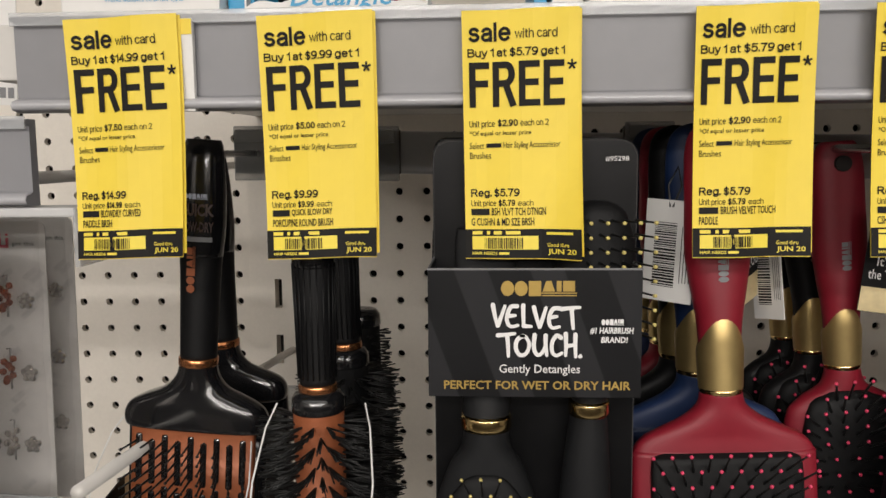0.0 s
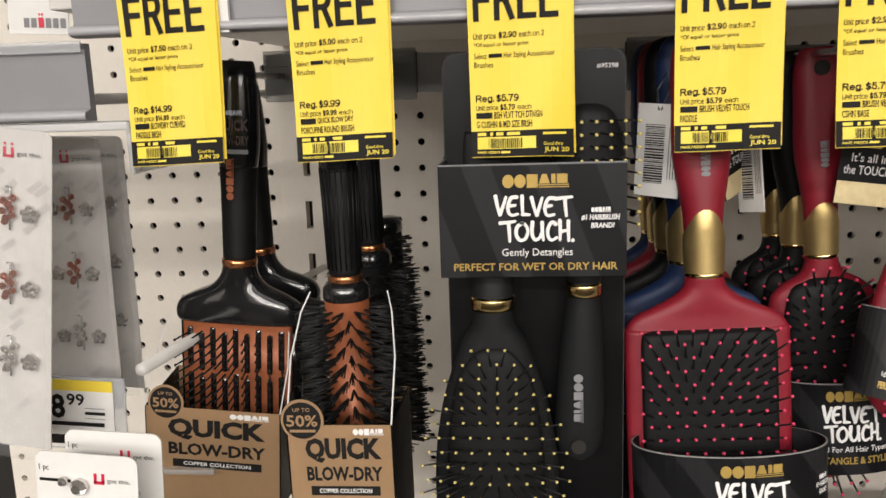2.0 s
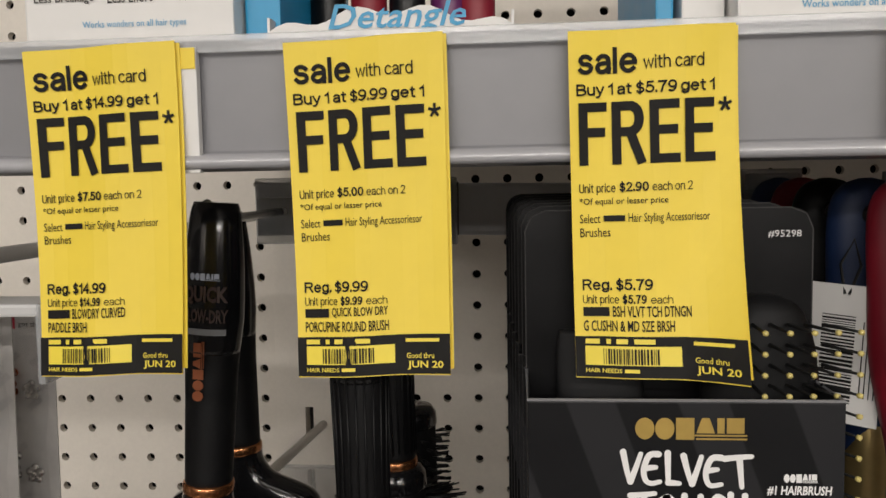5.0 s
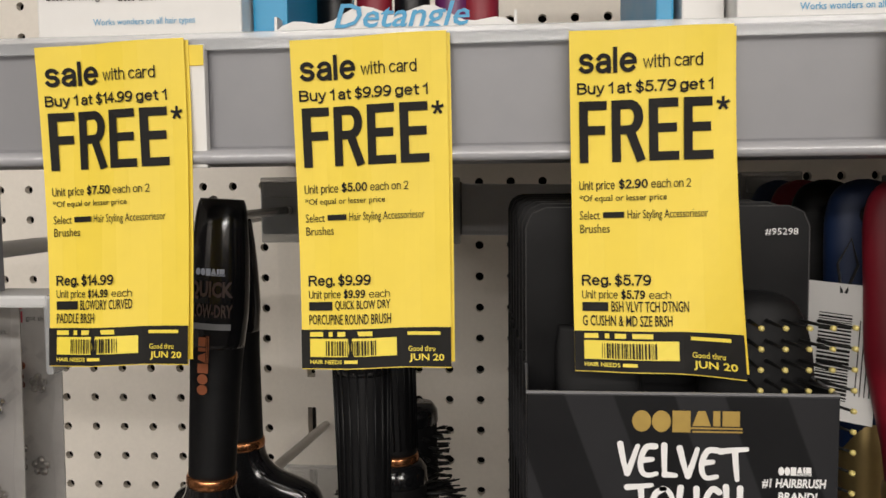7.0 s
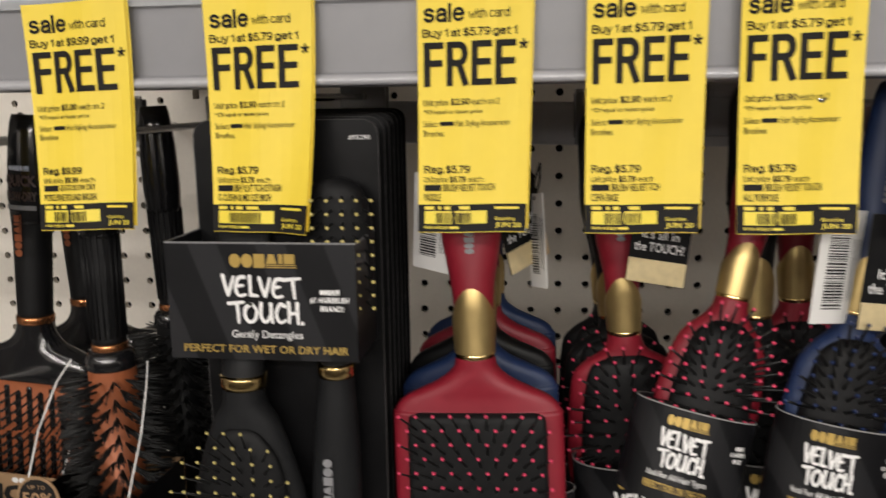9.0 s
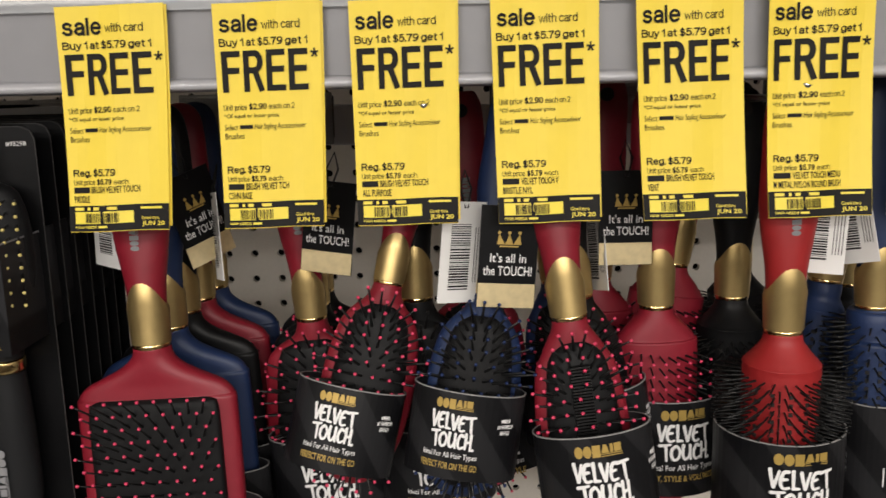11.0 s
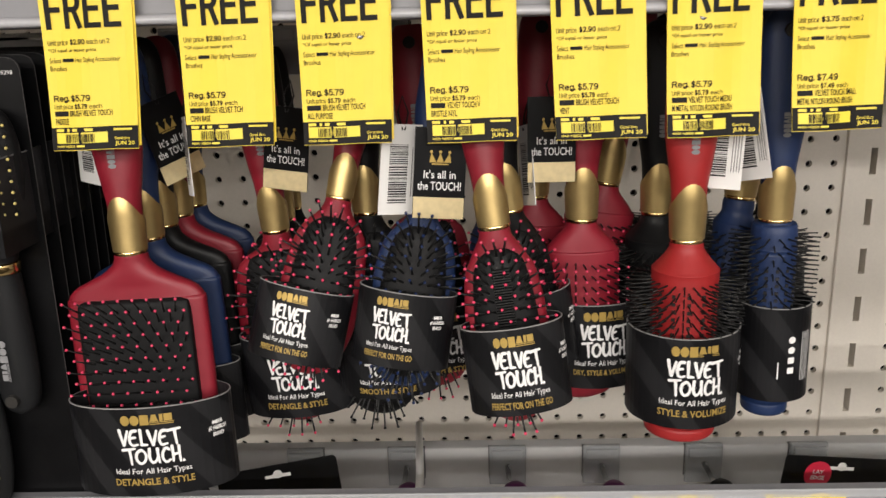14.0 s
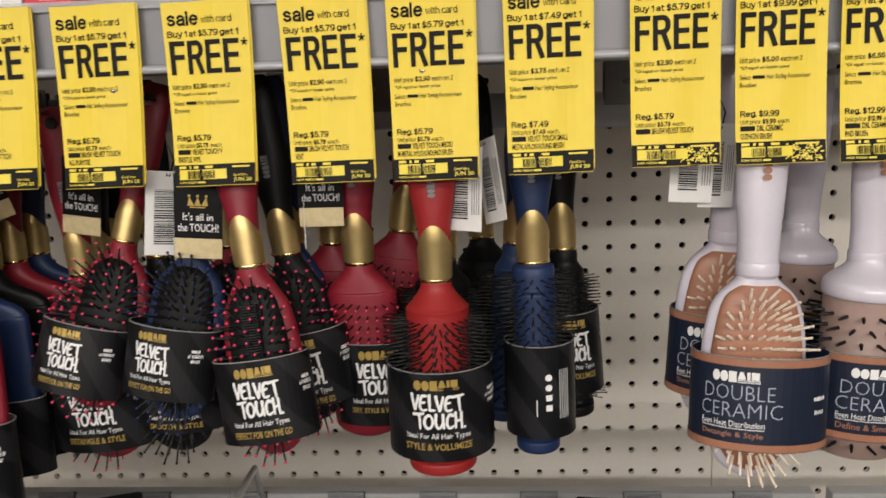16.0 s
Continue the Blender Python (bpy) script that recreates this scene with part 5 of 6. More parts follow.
def quick_round(m, label, full=True, grip=True):
    t = thing("porcupine_round_brush", m, label, "hairbrush", "black copper round brushes")
    if grip:
        black_handle(t, k=0.86)
    ribs = []
    for i in range(20):
        a = 2 * math.pi * i / 20
        ribs.append(rod([(0.0080 * math.cos(a), 0.0078 * math.sin(a), 0.006), (0.0084 * math.cos(a), 0.0078 * math.sin(a), 0.03), (0.0090 * math.cos(a), 0.0077 * math.sin(a), 0.055)], 0.0004, 5))
    if grip:
        part("grip_ribs", mesh("grip_ribs", *join(*ribs), BLACK, True), t, "fine black grip ribs", kind="stuff")
    part("collar", mesh("collar", *loft([(0.0, 0.0092, 0.0092), (-0.003, 0.0112, 0.0112), (-0.008, 0.0115, 0.0115), (-0.0095, 0.0105, 0.0105)], 28, 1), GLOSS, True), t)
    part("barrel", mesh("barrel", *loft([(-0.009, 0.0108, 0.0108), (-0.115, 0.0108, 0.0108), (-0.118, 0.009, 0.009)], 28, 1), COPPER if full else BLACK, True), t, "copper barrel" if full else "black barrel")
    rnd = random.Random(5)
    stalks = []
    for j in range(24):
        z = -0.0135 - j * 0.0043
        for i in range(12):
            a = 2 * math.pi * (i + 0.5 * (j % 2)) / 12
            for k in range(8):
                b = a + rnd.uniform(-0.2, 0.2)
                d = Vector((math.cos(b), math.sin(b), rnd.uniform(-0.12, 0.12))).normalized()
                p = Vector((0.0108 * math.cos(a), 0.0108 * math.sin(a), z))
                stalks.append((tuple(p), tuple(p + d * rnd.uniform(0.012, 0.0165) * (1.0 if grip else 0.4))))
    a, b = pins(stalks, 0.00042, 0.0, 4)
    part("bristles", mesh("bristles", *a, BRIST, True), t, "dense black bristle tufts", kind="stuff")
    if full:
        carton(t, -0.0215, 0.0265, -0.044, 0.010, -0.128, -0.056, -0.058, -0.004)
    return t


quick_paddle(pose(-0.0632, 0.3655, 1.3200, 0, 4.0, 0), "glossy black and copper paddle brush in a bronze carton")
quick_paddle(pose(-0.0728, 0.4305, 1.3135, 0, -1.9, 0), "glossy black paddle brush hanging behind another", full=False)
hook(-0.058, 1.421, 0.362)
quick_round(pose(0.0062, 0.317, 1.321, 0, -0.5, 0), "black porcupine round brush with copper barrel in a bronze carton")
quick_round(pose(0.0062, 0.385, 1.323, 0, -2, 0), "black porcupine round brush hanging behind another", full=False)
quick_round(pose(0.0055, 0.435, 1.333, 0, -1, 0), "black porcupine round brush at the back of the hook", full=False, grip=False)
hook(0.012, 1.420, 0.31)


# ---- twin brush set on a black card ----
def round_card(x0, x1, z0, z1, r, y, th):
    pts = [(x0, z0), (x1, z0)]
    for cx, cz, a0 in ((x1 - r, z1 - r, 0), (x0 + r, z1 - r, 90)):
        pts += [(cx + r * math.cos(radians(a0 + q * 15)), cz + r * math.sin(radians(a0 + q * 15))) for q in range(7)]
    n = len(pts)
    v = [(x, y + d, z) for d in (0, th) for x, z in pts]
    f = [tuple(range(n)), tuple(reversed(range(n, 2 * n)))] + [(i, n + i, n + (i + 1) % n, (i + 1) % n) for i in range(n)]
    return v, f


# shade painted on: faces above mid-band get near-black instead of charcoal
def shade_top(me):
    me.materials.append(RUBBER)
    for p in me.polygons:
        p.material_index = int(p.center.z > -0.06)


def twin_set(m, full):
    t = thing("brush_set", m, "black carded set of two charcoal hairbrushes" if full else "black carded brush set hanging behind another", "hairbrush set", "carded brush sets")
    part("backing_card", mesh("backing_card", *round_card(-0.0405, 0.0405, -0.285, 0.0, 0.006, 0, 0.0006), CARDBLK), t, "glossy black backing card")
    x0, x1 = -0.0405, 0.0405
    part("card_edge", mesh("card_edge", *rod([(x0, 0, -0.285), (x0, 0, -0.006), (x0 + 0.0018, 0, -0.0018), (x0 + 0.006, 0, 0), (x1 - 0.006, 0, 0), (x1 - 0.0018, 0, -0.0018), (x1, 0, -0.006), (x1, 0, -0.285)], 0.0002, 5), DIMEDGE), t, "cut card edge")
    d = 0.034 if full else 0.016
    w0, w1 = -0.0405, 0.0375
    b = part("band", mesh("band", *box(w0, w1, -d - 0.0006, -d, -0.0945, -0.047, 0.0003), BANDM), t, "black striped cardboard band")
    for x in (w0, w1 - 0.0006):
        part("band_side", mesh("band_side", *box(x, x + 0.0006, -d, 0.0, -0.0945, -0.047), BANDM), b)
    if not full:
        return t
    part("cut_edge", mesh("cut_edge", *rod([(w0, 0, -0.0468), (w0, -d, -0.0468), (w1, -d, -0.0468), (w1, 0, -0.0468)], 0.00045, 5), GREYINK), b, "pale cut edge")
    on = lambda x, z: (x, -d - 0.0009, z)
    part("brand_mark", Print().mark(0.0005, -0.0565, 0.0285, 0.0056).mesh("brand_mark", GINK, on), b, "gold brand mark as plain shapes")
    g = Print().text("PERFECT FOR WET OR DRY HAIR", -0.0005, -0.0915, 0.0685, 0.0033, 0.02, 0.5)
    w = Print().brushed("VELVET", -0.001, -0.0688, 0.0325, 0.0095).brushed("TOUCH.", 0.0005, -0.0795, 0.0305, 0.0095)
    w.text("Gently Detangles", 0.0005, -0.0862, 0.0295, 0.0042, 0.004, 0.5)
    w.mark(0.027, -0.0672, 0.0085, 0.0022).text("#1 HAIRBRUSH", 0.0265, -0.0706, 0.0155, 0.0026, 0.03, 0.5, 0.1).text("BRAND!", 0.0275, -0.0738, 0.0095, 0.0023, 0.03, 0.5, 0.1)
    part("gold_lettering", g.mesh("gold_lettering", GINK, on), b, "gold lettering")
    part("white_lettering", w.mesh("white_lettering", WINK, on), b, "white lettering")
    n = Print().text("#95298", 0.0325, -0.0085, 0.0092, 0.0021, 0.0, 0.5)
    part("number_print", n.mesh("number_print", WINK, lambda x, z: (x, -0.0009, z)), t, "white item number")
    # large cushion brush, head down
    c = part("large_brush", mesh("large_brush", *moved(loft([(0.078, 0.0115, 0.0018, 0.0102), (0.066, 0.0125, 0.0025, 0.0090), (0.035, 0.0110, 0.0045, 0.005), (0.006, 0.0092, 0.0075), (-0.008, 0.0098, 0.0085), (-0.016, 0.0145, 0.0085), (-0.028, 0.0190, 0.0088), (-0.05, 0.0252, 0.0092), (-0.08, 0.0290, 0.0092), (-0.115, 0.0275, 0.009), (-0.14, 0.018, 0.0075), (-0.15, 0.004, 0.003)], 36, 4), pose(-0.0195, -0.012, -0.1125)), CHAR, True), t, "charcoal cushion brush, head down")
    shade_top(c.data)
    part("cushion", mesh("cushion", *moved(loft([(-0.018, 0.004, 0.001, -0.008, 2), (-0.022, 0.010, 0.003, -0.008, 2), (-0.038, 0.0185, 0.005, -0.008, 2), (-0.08, 0.0228, 0.0065, -0.008, 2), (-0.115, 0.020, 0.005, -0.008, 2), (-0.138, 0.008, 0.002, -0.008, 2)], 32, 4), pose(-0.0195, -0.012, -0.1125)), RUBBER, True), c)
    part("neck_ring", mesh("neck_ring", *moved(loft([(-0.0015, 0.0098, 0.0092), (0.0, 0.0102, 0.0096), (0.0035, 0.0102, 0.0096), (0.0045, 0.0098, 0.0092)], 28, 1), pose(-0.0195, -0.012, -0.1125)), GOLDB, True), c, "bright gold ring")
    m2 = pose(-0.0195, -0.012, -0.1125)
    st = [(tuple(m2 @ Vector(a)), tuple(m2 @ Vector(q))) for a, q in scatter_pins(0.0245, -0.022, -0.143, -0.0125, 10, 21, 0.0135, oval=True, fan=1.5)]
    a, q = pins(st, 0.0004, 0.0008)
    part("bristles", mesh("bristles", *a, BRIST, True), c, kind="stuff")
    part("tip_field", mesh("bristle_tips", *q, GTIP, True), c, "gold ball tips", kind="stuff")
    # small brush, head up
    s = part("small_brush", mesh("small_brush", *moved(loft([(0.0835, 0.004, 0.003), (0.0795, 0.0105, 0.007), (0.066, 0.0150, 0.0085), (0.045, 0.0160, 0.0085), (0.025, 0.012, 0.008), (0.008, 0.0075, 0.0075), (0.0, 0.0072, 0.0072), (-0.012, 0.0085, 0.0078), (-0.035, 0.0102, 0.0085), (-0.062, 0.0112, 0.0078), (-0.076, 0.0092, 0.0066), (-0.081, 0.003, 0.003)], 32, 4), pose(0.0215, -0.0095, -0.107, 0, 2, 0)), CHAR, True), t, "charcoal styling brush, head up")
    shade_top(s.data)
    part("neck_ring", mesh("neck_ring", *moved(loft([(-0.0015, 0.0078, 0.0078), (0.0, 0.0082, 0.0082), (0.0035, 0.0082, 0.0082), (0.0045, 0.0078, 0.0078)], 28, 1), pose(0.0215, -0.010, -0.107)), GOLDB, True), s, "bright gold ring")
    part("hanging_hole", mesh("hanging_hole", *moved(loft([(-0.0095, 0.0034, 0.0034), (0.0095, 0.0034, 0.0034)], 16, 1), pose(0.0185, -0.010, -0.178, 90)), DARK), s, "dark hanging hole")
    mk = Print().mark(0, 0, 0.024, 0.0042, 0.0)
    part("brand_mark", mesh("brand_mark", [(0.0205 - z, -0.0192, -0.143 - x) for x, z in mk.v], mk.f, GREYINK), s, "grey mark on the handle")
    st = []
    for j in range(9):
        for i in range(2, 7):
            x = 0.0105 + i * 0.0045
            p = Vector((x, -0.0175, -0.0305 - j * 0.0054))
            st.append((tuple(p), tuple(p + Vector(((x - 0.02) * 28, -1, 0)).normalized() * 0.0125)))
    a, q = pins(st, 0.00045, 0.0009)
    part("bristles", mesh("bristles", *a, BRIST, True), s, kind="stuff")
    part("tip_field", mesh("bristle_tips", *q, GTIP, True), s, "gold ball tips", kind="stuff")
    return t


twin_set(pose(0.0975, 0.3105, 1.4255), True)
for i in range(6):
    twin_set(pose(0.0965 - 0.0012 * i, 0.328 + 0.017 * i, 1.4262 + 0.0004 * i), False)
hook(0.097, 1.4345, 0.30)


# ---- hair ornaments on clear cards ----
def flower(bm_list, x, z, y, r):
    for i in range(5):
        a = 2 * math.pi * i / 5 + 0.3
        bm_list.append((x + r * 0.62 * math.cos(a), y, z + r * 0.62 * math.sin(a), r * 0.42))
    bm_list.append((x, y - r * 0.1, z, r * 0.34))


def gem(cx, cy, cz, r):
    v, f = loft([(-r * 0.7, r, r), (-r * 0.2, r * 0.98, r * 0.98), (r * 0.35, r * 0.55, r * 0.55)], 8, 1)
    return moved((v, f), pose(cx, cy, cz, 90))


def ornament_card(m, label, w, h, accent):
    t = thing("ornament_card", m, label, "hair ornament card", "hair ornament cards")
    part("card", mesh("card", *round_card(-w, 0, -h, 0, 0.004, 0, 0.0006), mat("ornament_card_board", (0.62, 0.6, 0.58), 0.22, vary=0.12, scale=35, coat=0.5)), t)
    gp = Print()
    rnd = random.Random(int(w * 1e4))
    for i in range(26):
        x, z = -w * rnd.uniform(0.08, 0.9), -h * rnd.uniform(0.1, 0.92)
        k = len(gp.v)
        gp.v += [(x, z), (x + 0.006, z + 0.005), (x + 0.008, z + 0.003), (x + 0.002, z - 0.002)]
        gp.f.append((0 + k, 3 + k, 2 + k, 1 + k))
    part("grey_pattern", gp.mesh("grey_pattern", mat("pale_grey_ink", (0.48, 0.46, 0.45), 0.3), lambda x, z: (x, -0.0002, z)), t, "faint grey pattern")
    p = Print().text("got this.", -0.0045, -0.0125, 0.0115, 0.0028, 0.0, 1.0)
    part("black_lettering", p.mesh("black_lettering", INK, lambda x, z: (x, -0.0004, z)), t, "small black lettering")
    q = Print()
    q.bar(-0.0225, -0.0211, -0.0122, -0.0082).bar(-0.0189, -0.0175, -0.0122, -0.0082).bar(-0.0225, -0.0175, -0.0129, -0.0115).bar(-0.0223, -0.0211, -0.0073, -0.0062).bar(-0.0189, -0.0177, -0.0073, -0.0062)
    part("red_mark", q.mesh("red_mark", REDC, lambda x, z: (x, -0.0004, z)), t, "small red mark")
    for zz, am in ((-0.0370, accent[0]), (-0.0720, accent[1]), (-0.1070, accent[2])):
        gems = []
        for fx in (-0.0290, -0.0095):
            flower(gems, fx, zz + random.Random(fx).uniform(-0.001, 0.001), -0.003, 0.0042)
        for q in (gems[:6], gems[6:]):
            part("rhinestone_flower", mesh("rhinestone_flower", *join(*[gem(*g) for g in q]), GEM), t, "silver rhinestone flower")
        mid = [gem(-0.0195 + 0.0026 * math.cos(2.4 * j), -0.0035, zz + 0.0065 - j * 0.0016, 0.0017) for j in range(8)]
        part("centre_bead", mesh("centre_bead", *join(*mid), am), t, "beaded centre", kind="stuff")
        part("hair_pin", mesh("hair_pin", *rod([(-0.0205, -0.0015, zz + 0.011), (-0.0185, -0.0018, zz + 0.0115), (-0.0185, -0.0018, zz), (-0.0188, -0.0015, zz - 0.0085)], 0.0005, 6), CHROME, True), t, "thin steel pin")
    bag = sheet(-w - 0.001, 0.0012, -h - 0.002, 0.001, lambda x, z: (x, -0.0072 - 0.0016 * math.sin(z * 130 + x * 60) * math.sin(x * 150 + z * 40), z), 14, 26, 0.0001)
    part("clear_bag", mesh("clear_bag", *bag, BAGM, True), t, "crinkled clear plastic bag")
    return t


ornament_card(pose(-0.1140, 0.283, 1.3970, 0, 7.5, 0), "clear white card with rhinestone flower hair ornaments", 0.075, 0.151, (GEMC, GEMC, GEM))
ornament_card(pose(-0.1280, 0.350, 1.3910, 0, 1.0, 0), "clear white card of hair ornaments hanging behind another", 0.075, 0.150, (GEMC, GEMC, GEM))
ornament_card(pose(-0.1330, 0.385, 1.3900, 0, 0.9, -8), "clear white card of hair ornaments at the back", 0.075, 0.150, (GEMC, GEM, GEM))
bar2 = thing("ornament_bar", pose(0, 0, 0), "pale plastic hanging bar with ornament cards", "bar")
part("bar", mesh("bar", *box(-0.42, -0.087, 0.300, 0.318, 1.3965, 1.4005, 0.001), BARLOW), bar2)
part("end_plate", mesh("end_plate", *box(-0.0885, -0.086, 0.300, 0.36, 1.376, 1.4005, 0.001), CLEAR), bar2, "clear end plate")
part("arm", mesh("arm", *rod([(-0.13, 0.318, 1.411), (-0.13, 0.5, 1.4105), (-0.13, 0.69, 1.411)], 0.003), STEEL, True), bar2, "pale steel arm")
arm = thing("shelf_arm", pose(0, 0, 0), "pale steel support arm running to the pegboard", "support arm")
part("wire", mesh("wire", *rod([(-0.088, 0.29, 1.285), (-0.092, 0.45, 1.272), (-0.098, 0.69, 1.247)], 0.0032), STEEL, True), arm)
part("tray", mesh("tray", *box(-0.13, -0.074, 0.33, 0.69, 1.212, 1.215, 0.001), CLEAR), arm, "clear plastic tray")


def price_label(m):
    t = thing("price_label", m, "white price label with a yellow top in a clear holder", "price label")
    part("holder", mesh("holder", *box(-0.05, 0.0045, 0.0, 0.0018, -0.0305, 0.001, 0.0006), CLEAR), t, "clear plastic holder")
    part("paper", mesh("paper", *box(-0.05, 0.0, -0.0008, -0.0002, -0.029, 0.0), PAPER), t)
    part("yellow_strip", mesh("yellow_strip", *box(-0.05, 0.0, -0.0011, -0.0008, -0.0045, 0.0), YELLOW), t, "yellow strip")
    p = Print().text("8", -0.0265, -0.0165, 0.0062, 0.0105, 0.03).text("99", -0.0195, -0.0108, 0.0075, 0.0052, 0.02)
    p.bar(-0.028, -0.004, -0.0195, -0.0178).bar(-0.027, -0.019, -0.0275, -0.0235)
    p.bar(-0.012, -0.0035, -0.0118, -0.0116).bar(-0.012, -0.0035, -0.0162, -0.016).bar(-0.012, -0.0035, -0.0145, -0.0132)
    part("black_print", p.mesh("black_print", INK, lambda x, z: (x, -0.0013, z)), t, "black price print")
    return t


price_label(pose(-0.1180, 0.318, 1.2690, 0, 3, 0)).scale = (1.269, 1.269, 1.269)


def small_card(m, label):
    t = thing("ornament_card", m, label, "hair ornament card", "small ornament cards")
    part("card", mesh("card", *round_card(-0.042, 0, -0.09, 0, 0.004, 0, 0.0006), PAPER), t)
    p = Print().text("got this.", -0.003, -0.012, 0.0095, 0.0024, 0.0, 1.0).text("1 pc", -0.0405, -0.0085, 0.004, 0.0032)
    p.bar(-0.0405, -0.0275, -0.0125, -0.0112)
    part("black_lettering", p.mesh("black_lettering", INK, lambda x, z: (x, -0.0003, z)), t, "small black lettering")
    q = Print().bar(-0.018, -0.0168, -0.0118, -0.0078).bar(-0.0148, -0.0136, -0.0118, -0.0078).bar(-0.018, -0.0136, -0.0124, -0.011)
    part("red_mark", q.mesh("red_mark", REDC, lambda x, z: (x, -0.0003, z)), t, "small red mark")
    part("ornament", mesh("ornament", *join(gem(-0.0235, -0.003, -0.0135, 0.0036), gem(-0.030, -0.003, -0.0115, 0.002), gem(-0.032, -0.003, -0.026, 0.0046), gem(-0.014, -0.003, -0.027, 0.004)), GEM), t, "grey metal clip ornaments")
    return t


# brand header card at the end of the rail and a price card under the first sale tag
head = thing("header_card", pose(-0.1488, 0.3706, 1.4452, 0, 3, 0), "glossy white header card with a grey and red mark", "header card")
part("card", mesh("card", *box(-0.034, 0, 0, 0.0006, 0, 0.07, 0.0002), PAPER), head)
hm = Print()
for i in range(6):
    if i != 2:
        hm.bar(-0.0250 + i * 0.0041, -0.0220 + i * 0.0041, 0.0035, 0.0085)
part("grey_mark", hm.mesh("grey_mark", GREYINK, lambda x, z: (x, -0.0004, z)), head, "grey mark as plain shapes")
part("red_mark", Print().bar(-0.0168, -0.0138, 0.0035, 0.0088).bar(-0.0166, -0.0156, 0.0098, 0.011).bar(-0.0150, -0.0140, 0.0098, 0.011).mesh("red_mark", REDC, lambda x, z: (x, -0.0004, z)), head, "small red mark")
under = thing("price_card", pose(-0.0633, 0.3052, 1.4745), "white price card with a yellow top behind a sale tag", "price card")
part("card", mesh("card", *box(-0.018, 0.0262, -0.0012, 0.0018, -0.0362, 0.0, 0.0003), PAPER), under)
part("yellow_strip", mesh("yellow_strip", *box(-0.018, 0.0260, -0.0016, -0.0012, -0.0062, -0.0002), YELLOW), under, "yellow strip")
ub = Print().bar(0.0150, 0.0210, -0.0110, -0.0106).bar(0.0150, 0.0210, -0.0170, -0.0166).bar(0.0206, 0.0210, -0.0170, -0.0106)
part("black_print", ub.mesh("black_print", INK, lambda x, z: (x, -0.0015, z)), under, "thin black price frame")

small_card(pose(-0.0595, 0.222, 1.2725, 0, 4, 0), "small white card with grey hair clips")
small_card(pose(-0.0585, 0.242, 1.2735, 0, 3, 0), "small white card of hair clips behind another")


# ---- goods on the shelf above ----
def goods_box(x0, x1, y0, depth, h, material, label, lines=(), ink=None, blue=None):
    t = thing("goods_box", pose((x0 + x1) / 2, y0, 1.4745), label, "box", "boxed goods on the shelf")
    w = x1 - x0
    part("carton", mesh("carton", *box(-w / 2, w / 2, 0, depth, 0, h, 0.0008), material), t)
    p = Print()
    for s, x, z, tw, th in lines:
        p.text(s, x - w / 2, z, tw, th, 0.006)
    if lines:
        part("lettering", p.mesh("lettering", ink or INK, lambda x, z: (x, -0.0004, z)), t, "printed lettering")
    if blue:
        s, x, z, tw, th = blue
        part("blue_lettering", Print().text(s, x - w / 2, z, tw, th).mesh("blue_lettering", TEAL, lambda x, z: (x, -0.0004, z)), t, "small blue lettering")
    return t


three = (("Less Breakage", 0.0035, 0.0172, 0.0195, 0.0032), ("Less Effort", 0.0275, 0.0172, 0.0145, 0.0032), ("Happier Hair*", 0.047, 0.0172, 0.0185, 0.0034), ("45%", 0.0085, 0.0222, 0.0100, 0.0052), ("55%", 0.0300, 0.0222, 0.0100, 0.0052), ("100%", 0.0500, 0.0222, 0.0125, 0.0052))
goods_box(-0.099, -0.0315, 0.322, 0.12, 0.16, PAPER, "white hairbrush carton with small lettering", three, INK, ("Works wonders on all hair types", 0.019, 0.0092, 0.0335, 0.0026))
goods_box(-0.0305, -0.019, 0.330, 0.11, 0.15, TEAL, "blue hairbrush carton end")
goods_box(0.1195, 0.188, 0.322, 0.12, 0.16, PAPER, "white hairbrush carton with small lettering", (("Works wonders on all hair types", 0.018, 0.0075, 0.0355, 0.0028),), TEAL)
goods_box(0.098, 0.1035, 0.335, 0.1, 0.15, TEAL, "blue and white carton edge")
goods_box(0.1055, 0.1185, 0.333, 0.1, 0.15, PAPER, "narrow white hairbrush carton on the shelf")
goods_box(0.1885, 0.201, 0.325, 0.1, 0.15, TEAL, "blue hairbrush carton end")
goods_box(0.2035, 0.2535, 0.322, 0.12, 0.16, PAPER, "white hairbrush carton with small lettering")
goods_box(0.2550, 0.2815, 0.322, 0.12, 0.16, REDC, "red hairbrush carton with a pale web address", (("-----------", 0.009, 0.0065, 0.009, 0.001),), WINK)
goods_box(0.455, 0.52, 0.322, 0.12, 0.16, PAPER, "plain white hairbrush carton on the shelf")


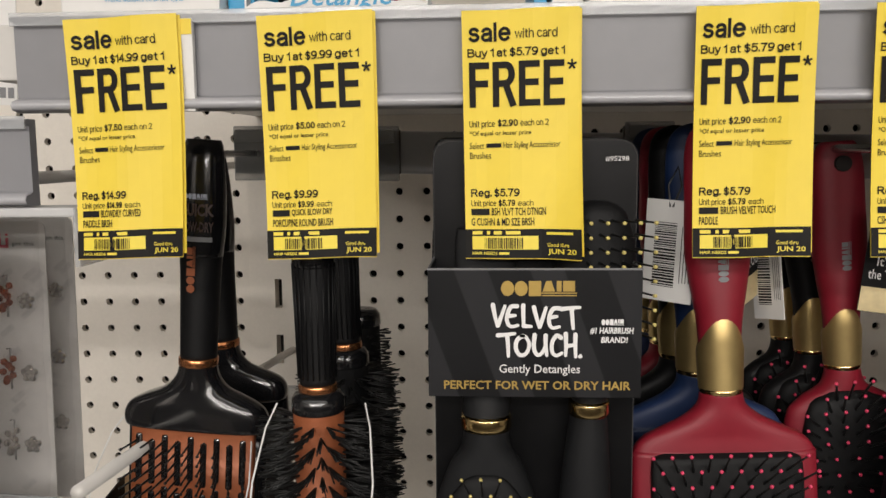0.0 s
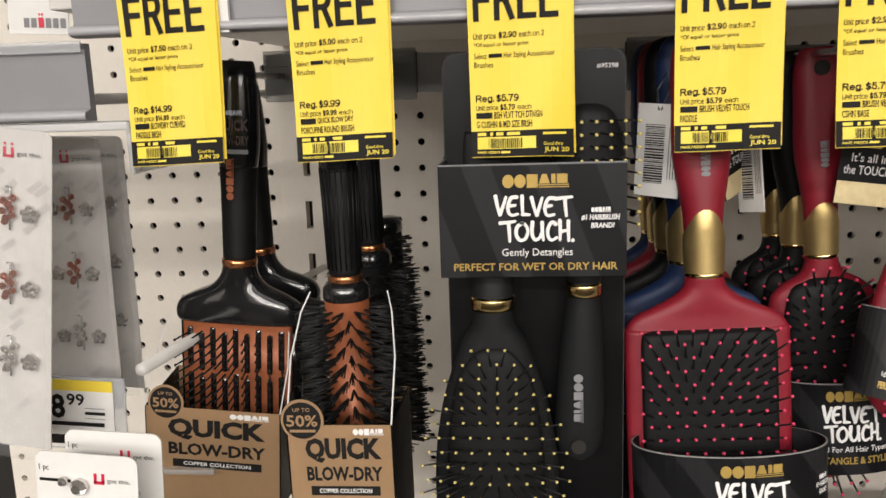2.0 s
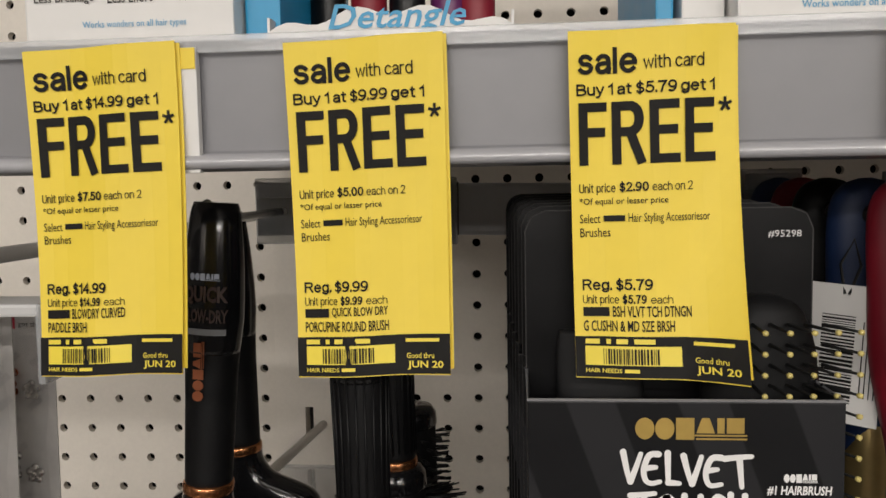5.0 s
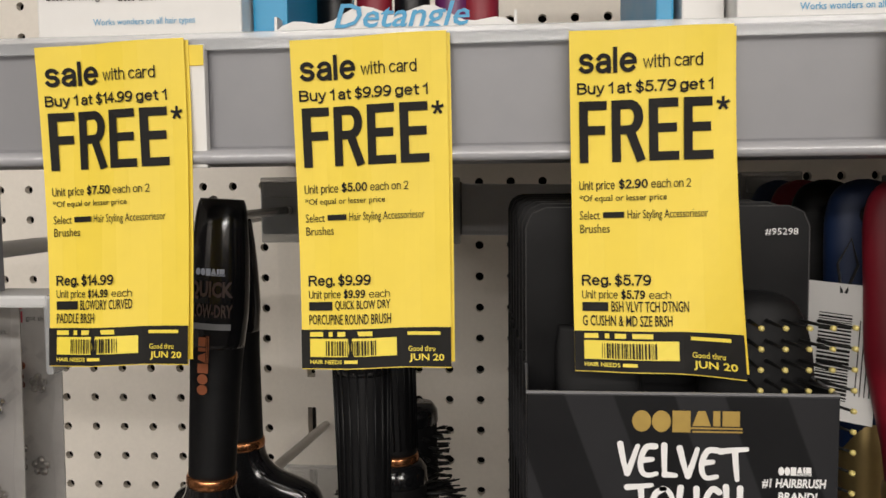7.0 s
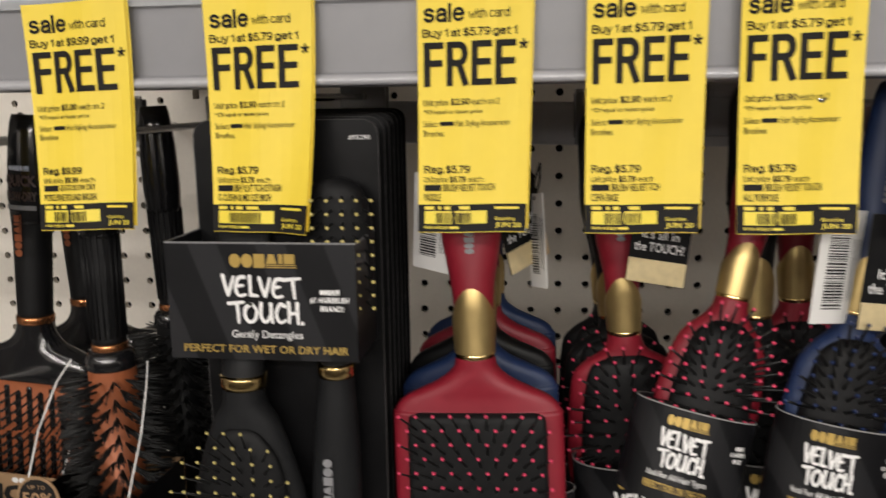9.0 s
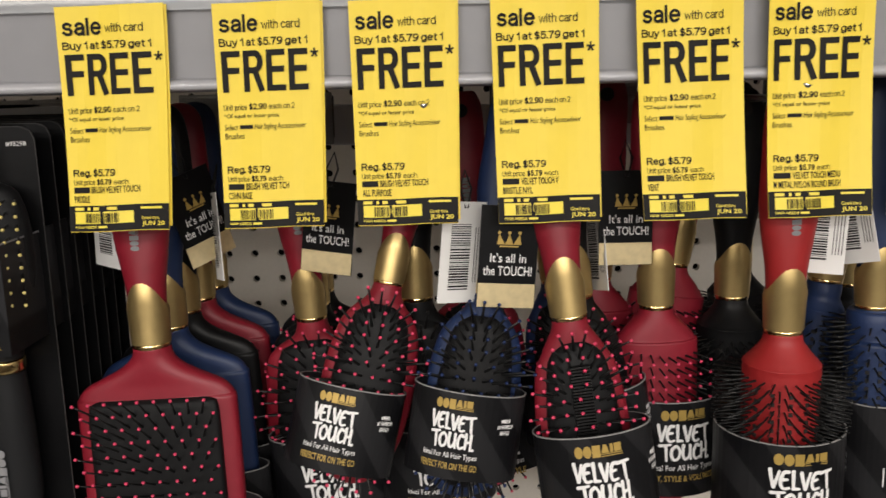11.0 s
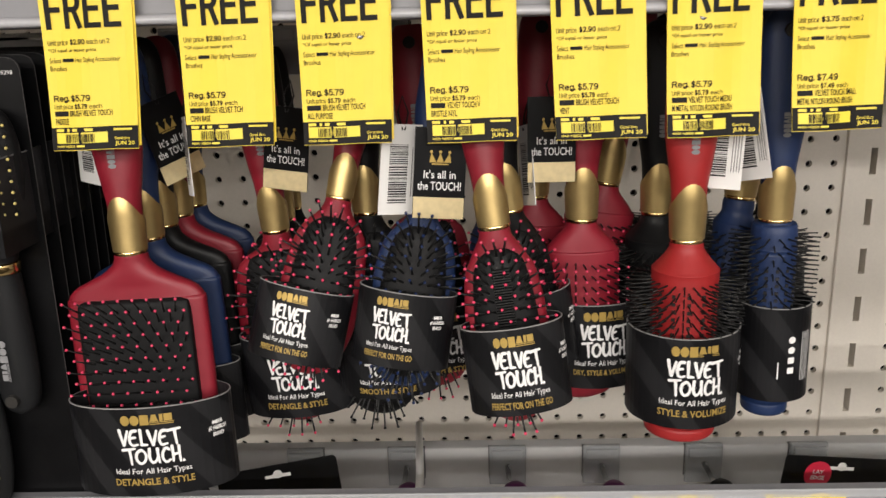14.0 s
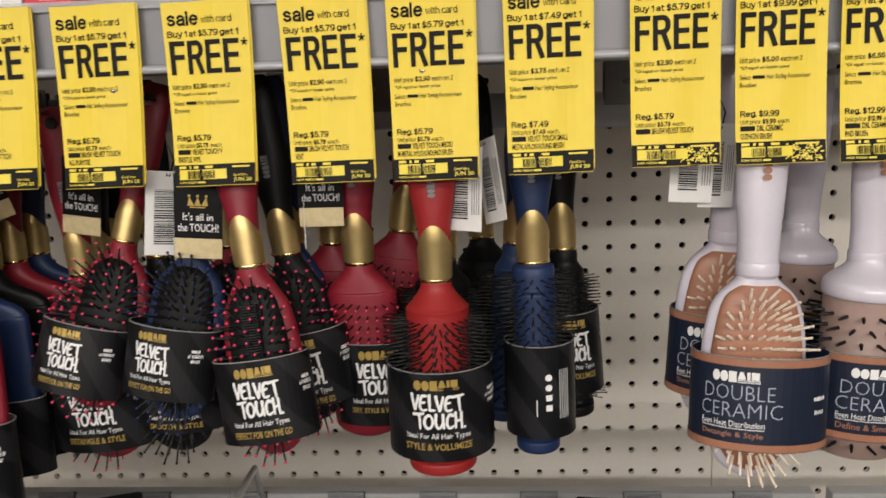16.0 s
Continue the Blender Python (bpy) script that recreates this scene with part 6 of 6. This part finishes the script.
def display_tray(m):
    t = thing("display_tray", m, "white die-cut display tray with blue script lettering", "display tray")
    n = 24
    top = [(-0.038 + 0.076 * i / n, 0.0060 + 0.0016 * math.sin(i * 0.9) * (0.4 if i in (0, n) else 1) + 0.0062 * math.sin(math.pi * i / n)) for i in range(n + 1)]
    pts = [(-0.038, 0.0), (0.038, 0.0)] + top[::-1]
    k = len(pts)
    v = [(x, d, z) for d in (0, 0.0012) for x, z in pts]
    f = [tuple(range(k)), tuple(reversed(range(k, 2 * k)))] + [(i, k + i, k + (i + 1) % k, (i + 1) % k) for i in range(k)]
    part("front_panel", mesh("front_panel", v, f, PAPER), t)
    p = Print().text("Detangle", 0.0015, 0.0042, 0.0415, 0.0098, 0.012, 0.5, 0.3)
    part("blue_lettering", p.mesh("blue_lettering", TEAL, lambda x, z: (x, -0.0004, z)), t, "blue script lettering")
    part("tray", mesh("tray", *join(box(-0.038, -0.0372, 0.0012, 0.16, 0, 0.011), box(0.0372, 0.038, 0.0012, 0.16, 0, 0.011), box(-0.0372, 0.0372, 0.0012, 0.16, 0, 0.0008)), PAPER), t)
    return t


display_tray(pose(0.0165, 0.3225, 1.4747))
for i, q in enumerate((-0.013, 0.002, 0.016, 0.031, 0.041)):
    b = tagged(new("detangling_brush", mesh("detangling_brush", *loft([(0.0, 0.0062, 0.006), (0.02, 0.0066, 0.006), (0.1, 0.006, 0.006), (0.11, 0.003, 0.003)], 20, 2), (CARDBLK, RED, CARDBLK, PURPLE, RED)[i], True)), "dark red detangling brush standing in the tray", "hairbrush", "brushes in the tray")
    b.matrix_world = pose(q, 0.372, 1.4758)

# ---- goods and rail below ----
rail("lower_price_rail", -0.112, 1.3, 0.302, 1.1455, 1.1835, "grey price rail along the lower shelf front")
for i in range(8):
    sale_tag(0.1805 + 0.0728 * i, 0.0, "5.79", "2.90", V, "PADDLE", 0.003, z=1.1825)
for i, (hx, cm) in enumerate(((0.0785, PURPLE), (0.156, BLACK), (0.2335, PURPLE), (0.311, PURPLE), (0.3885, PURPLE), (0.460, PURPLE), (0.5375, BLACK), (0.616, BLACK), (0.698, BLACK))):
    hook(hx, 1.108, 0.36, group="lower peg hooks")
    bq = tagged(new("comb_handle", mesh("comb_handle", *loft([(0.0, 0.004, 0.004), (-0.004, 0.009, 0.006), (-0.02, 0.012, 0.007), (-0.06, 0.009, 0.007), (-0.12, 0.008, 0.006)], 20, 3), cm, True)), "dark plastic comb hanging on a lower hook", "comb", "combs on lower hooks")
    bq.matrix_world = pose(hx + 0.004, 0.43, 1.112)


def black_pack(m, w, label, red=False):
    t = thing("accessory_pack", m, label, "accessory pack", "black accessory packs")
    part("card", mesh("card", *round_card(-w / 2, w / 2, -0.12, 0, 0.003, 0, 0.0006), CARDBLK), t)
    p = Print().bar(-0.008, 0.008, -0.0085, -0.0062).disc(0, -0.0062, 0.003, 12)
    part("euro_slot", p.mesh("euro_slot", PAPER, lambda x, z: (x, -0.0004, z)), t, "pale hanging slot")
    if red:
        part("red_badge", mesh("red_badge", *(lambda q: ([(x - 0.015, -0.0006, z - 0.012) for x, z in q.v], q.f))(Print().disc(0, 0, 0.009)), REDC), t, "red round badge")
        part("badge_lettering", Print().text("LAY", -0.015, -0.0115, 0.007, 0.0028, 0.02, 0.5).text("EDGE", -0.015, -0.0155, 0.009, 0.0028, 0.02, 0.5).mesh("badge_lettering", WINK, lambda x, z: (x, -0.0009, z)), t, "white lettering")
    return t


black_pack(pose(0.238, 0.355, 1.172, 0, -6, 8), 0.075, "black accessory pack below the brushes")
black_pack(pose(0.592, 0.36, 1.1695, 0, 7, 6), 0.075, "black accessory pack with a red badge", True)
strut = thing("dividing_rod", pose(0, 0, 0), "white plastic rod rising between the lower hooks", "rod")
part("rod", mesh("rod", *rod([(0.3280, 0.335, 1.1550), (0.3265, 0.378, 1.1535), (0.3225, 0.450, 1.1500), (0.3215, 0.466, 1.1180)], 0.0026), PAPER, True), strut)
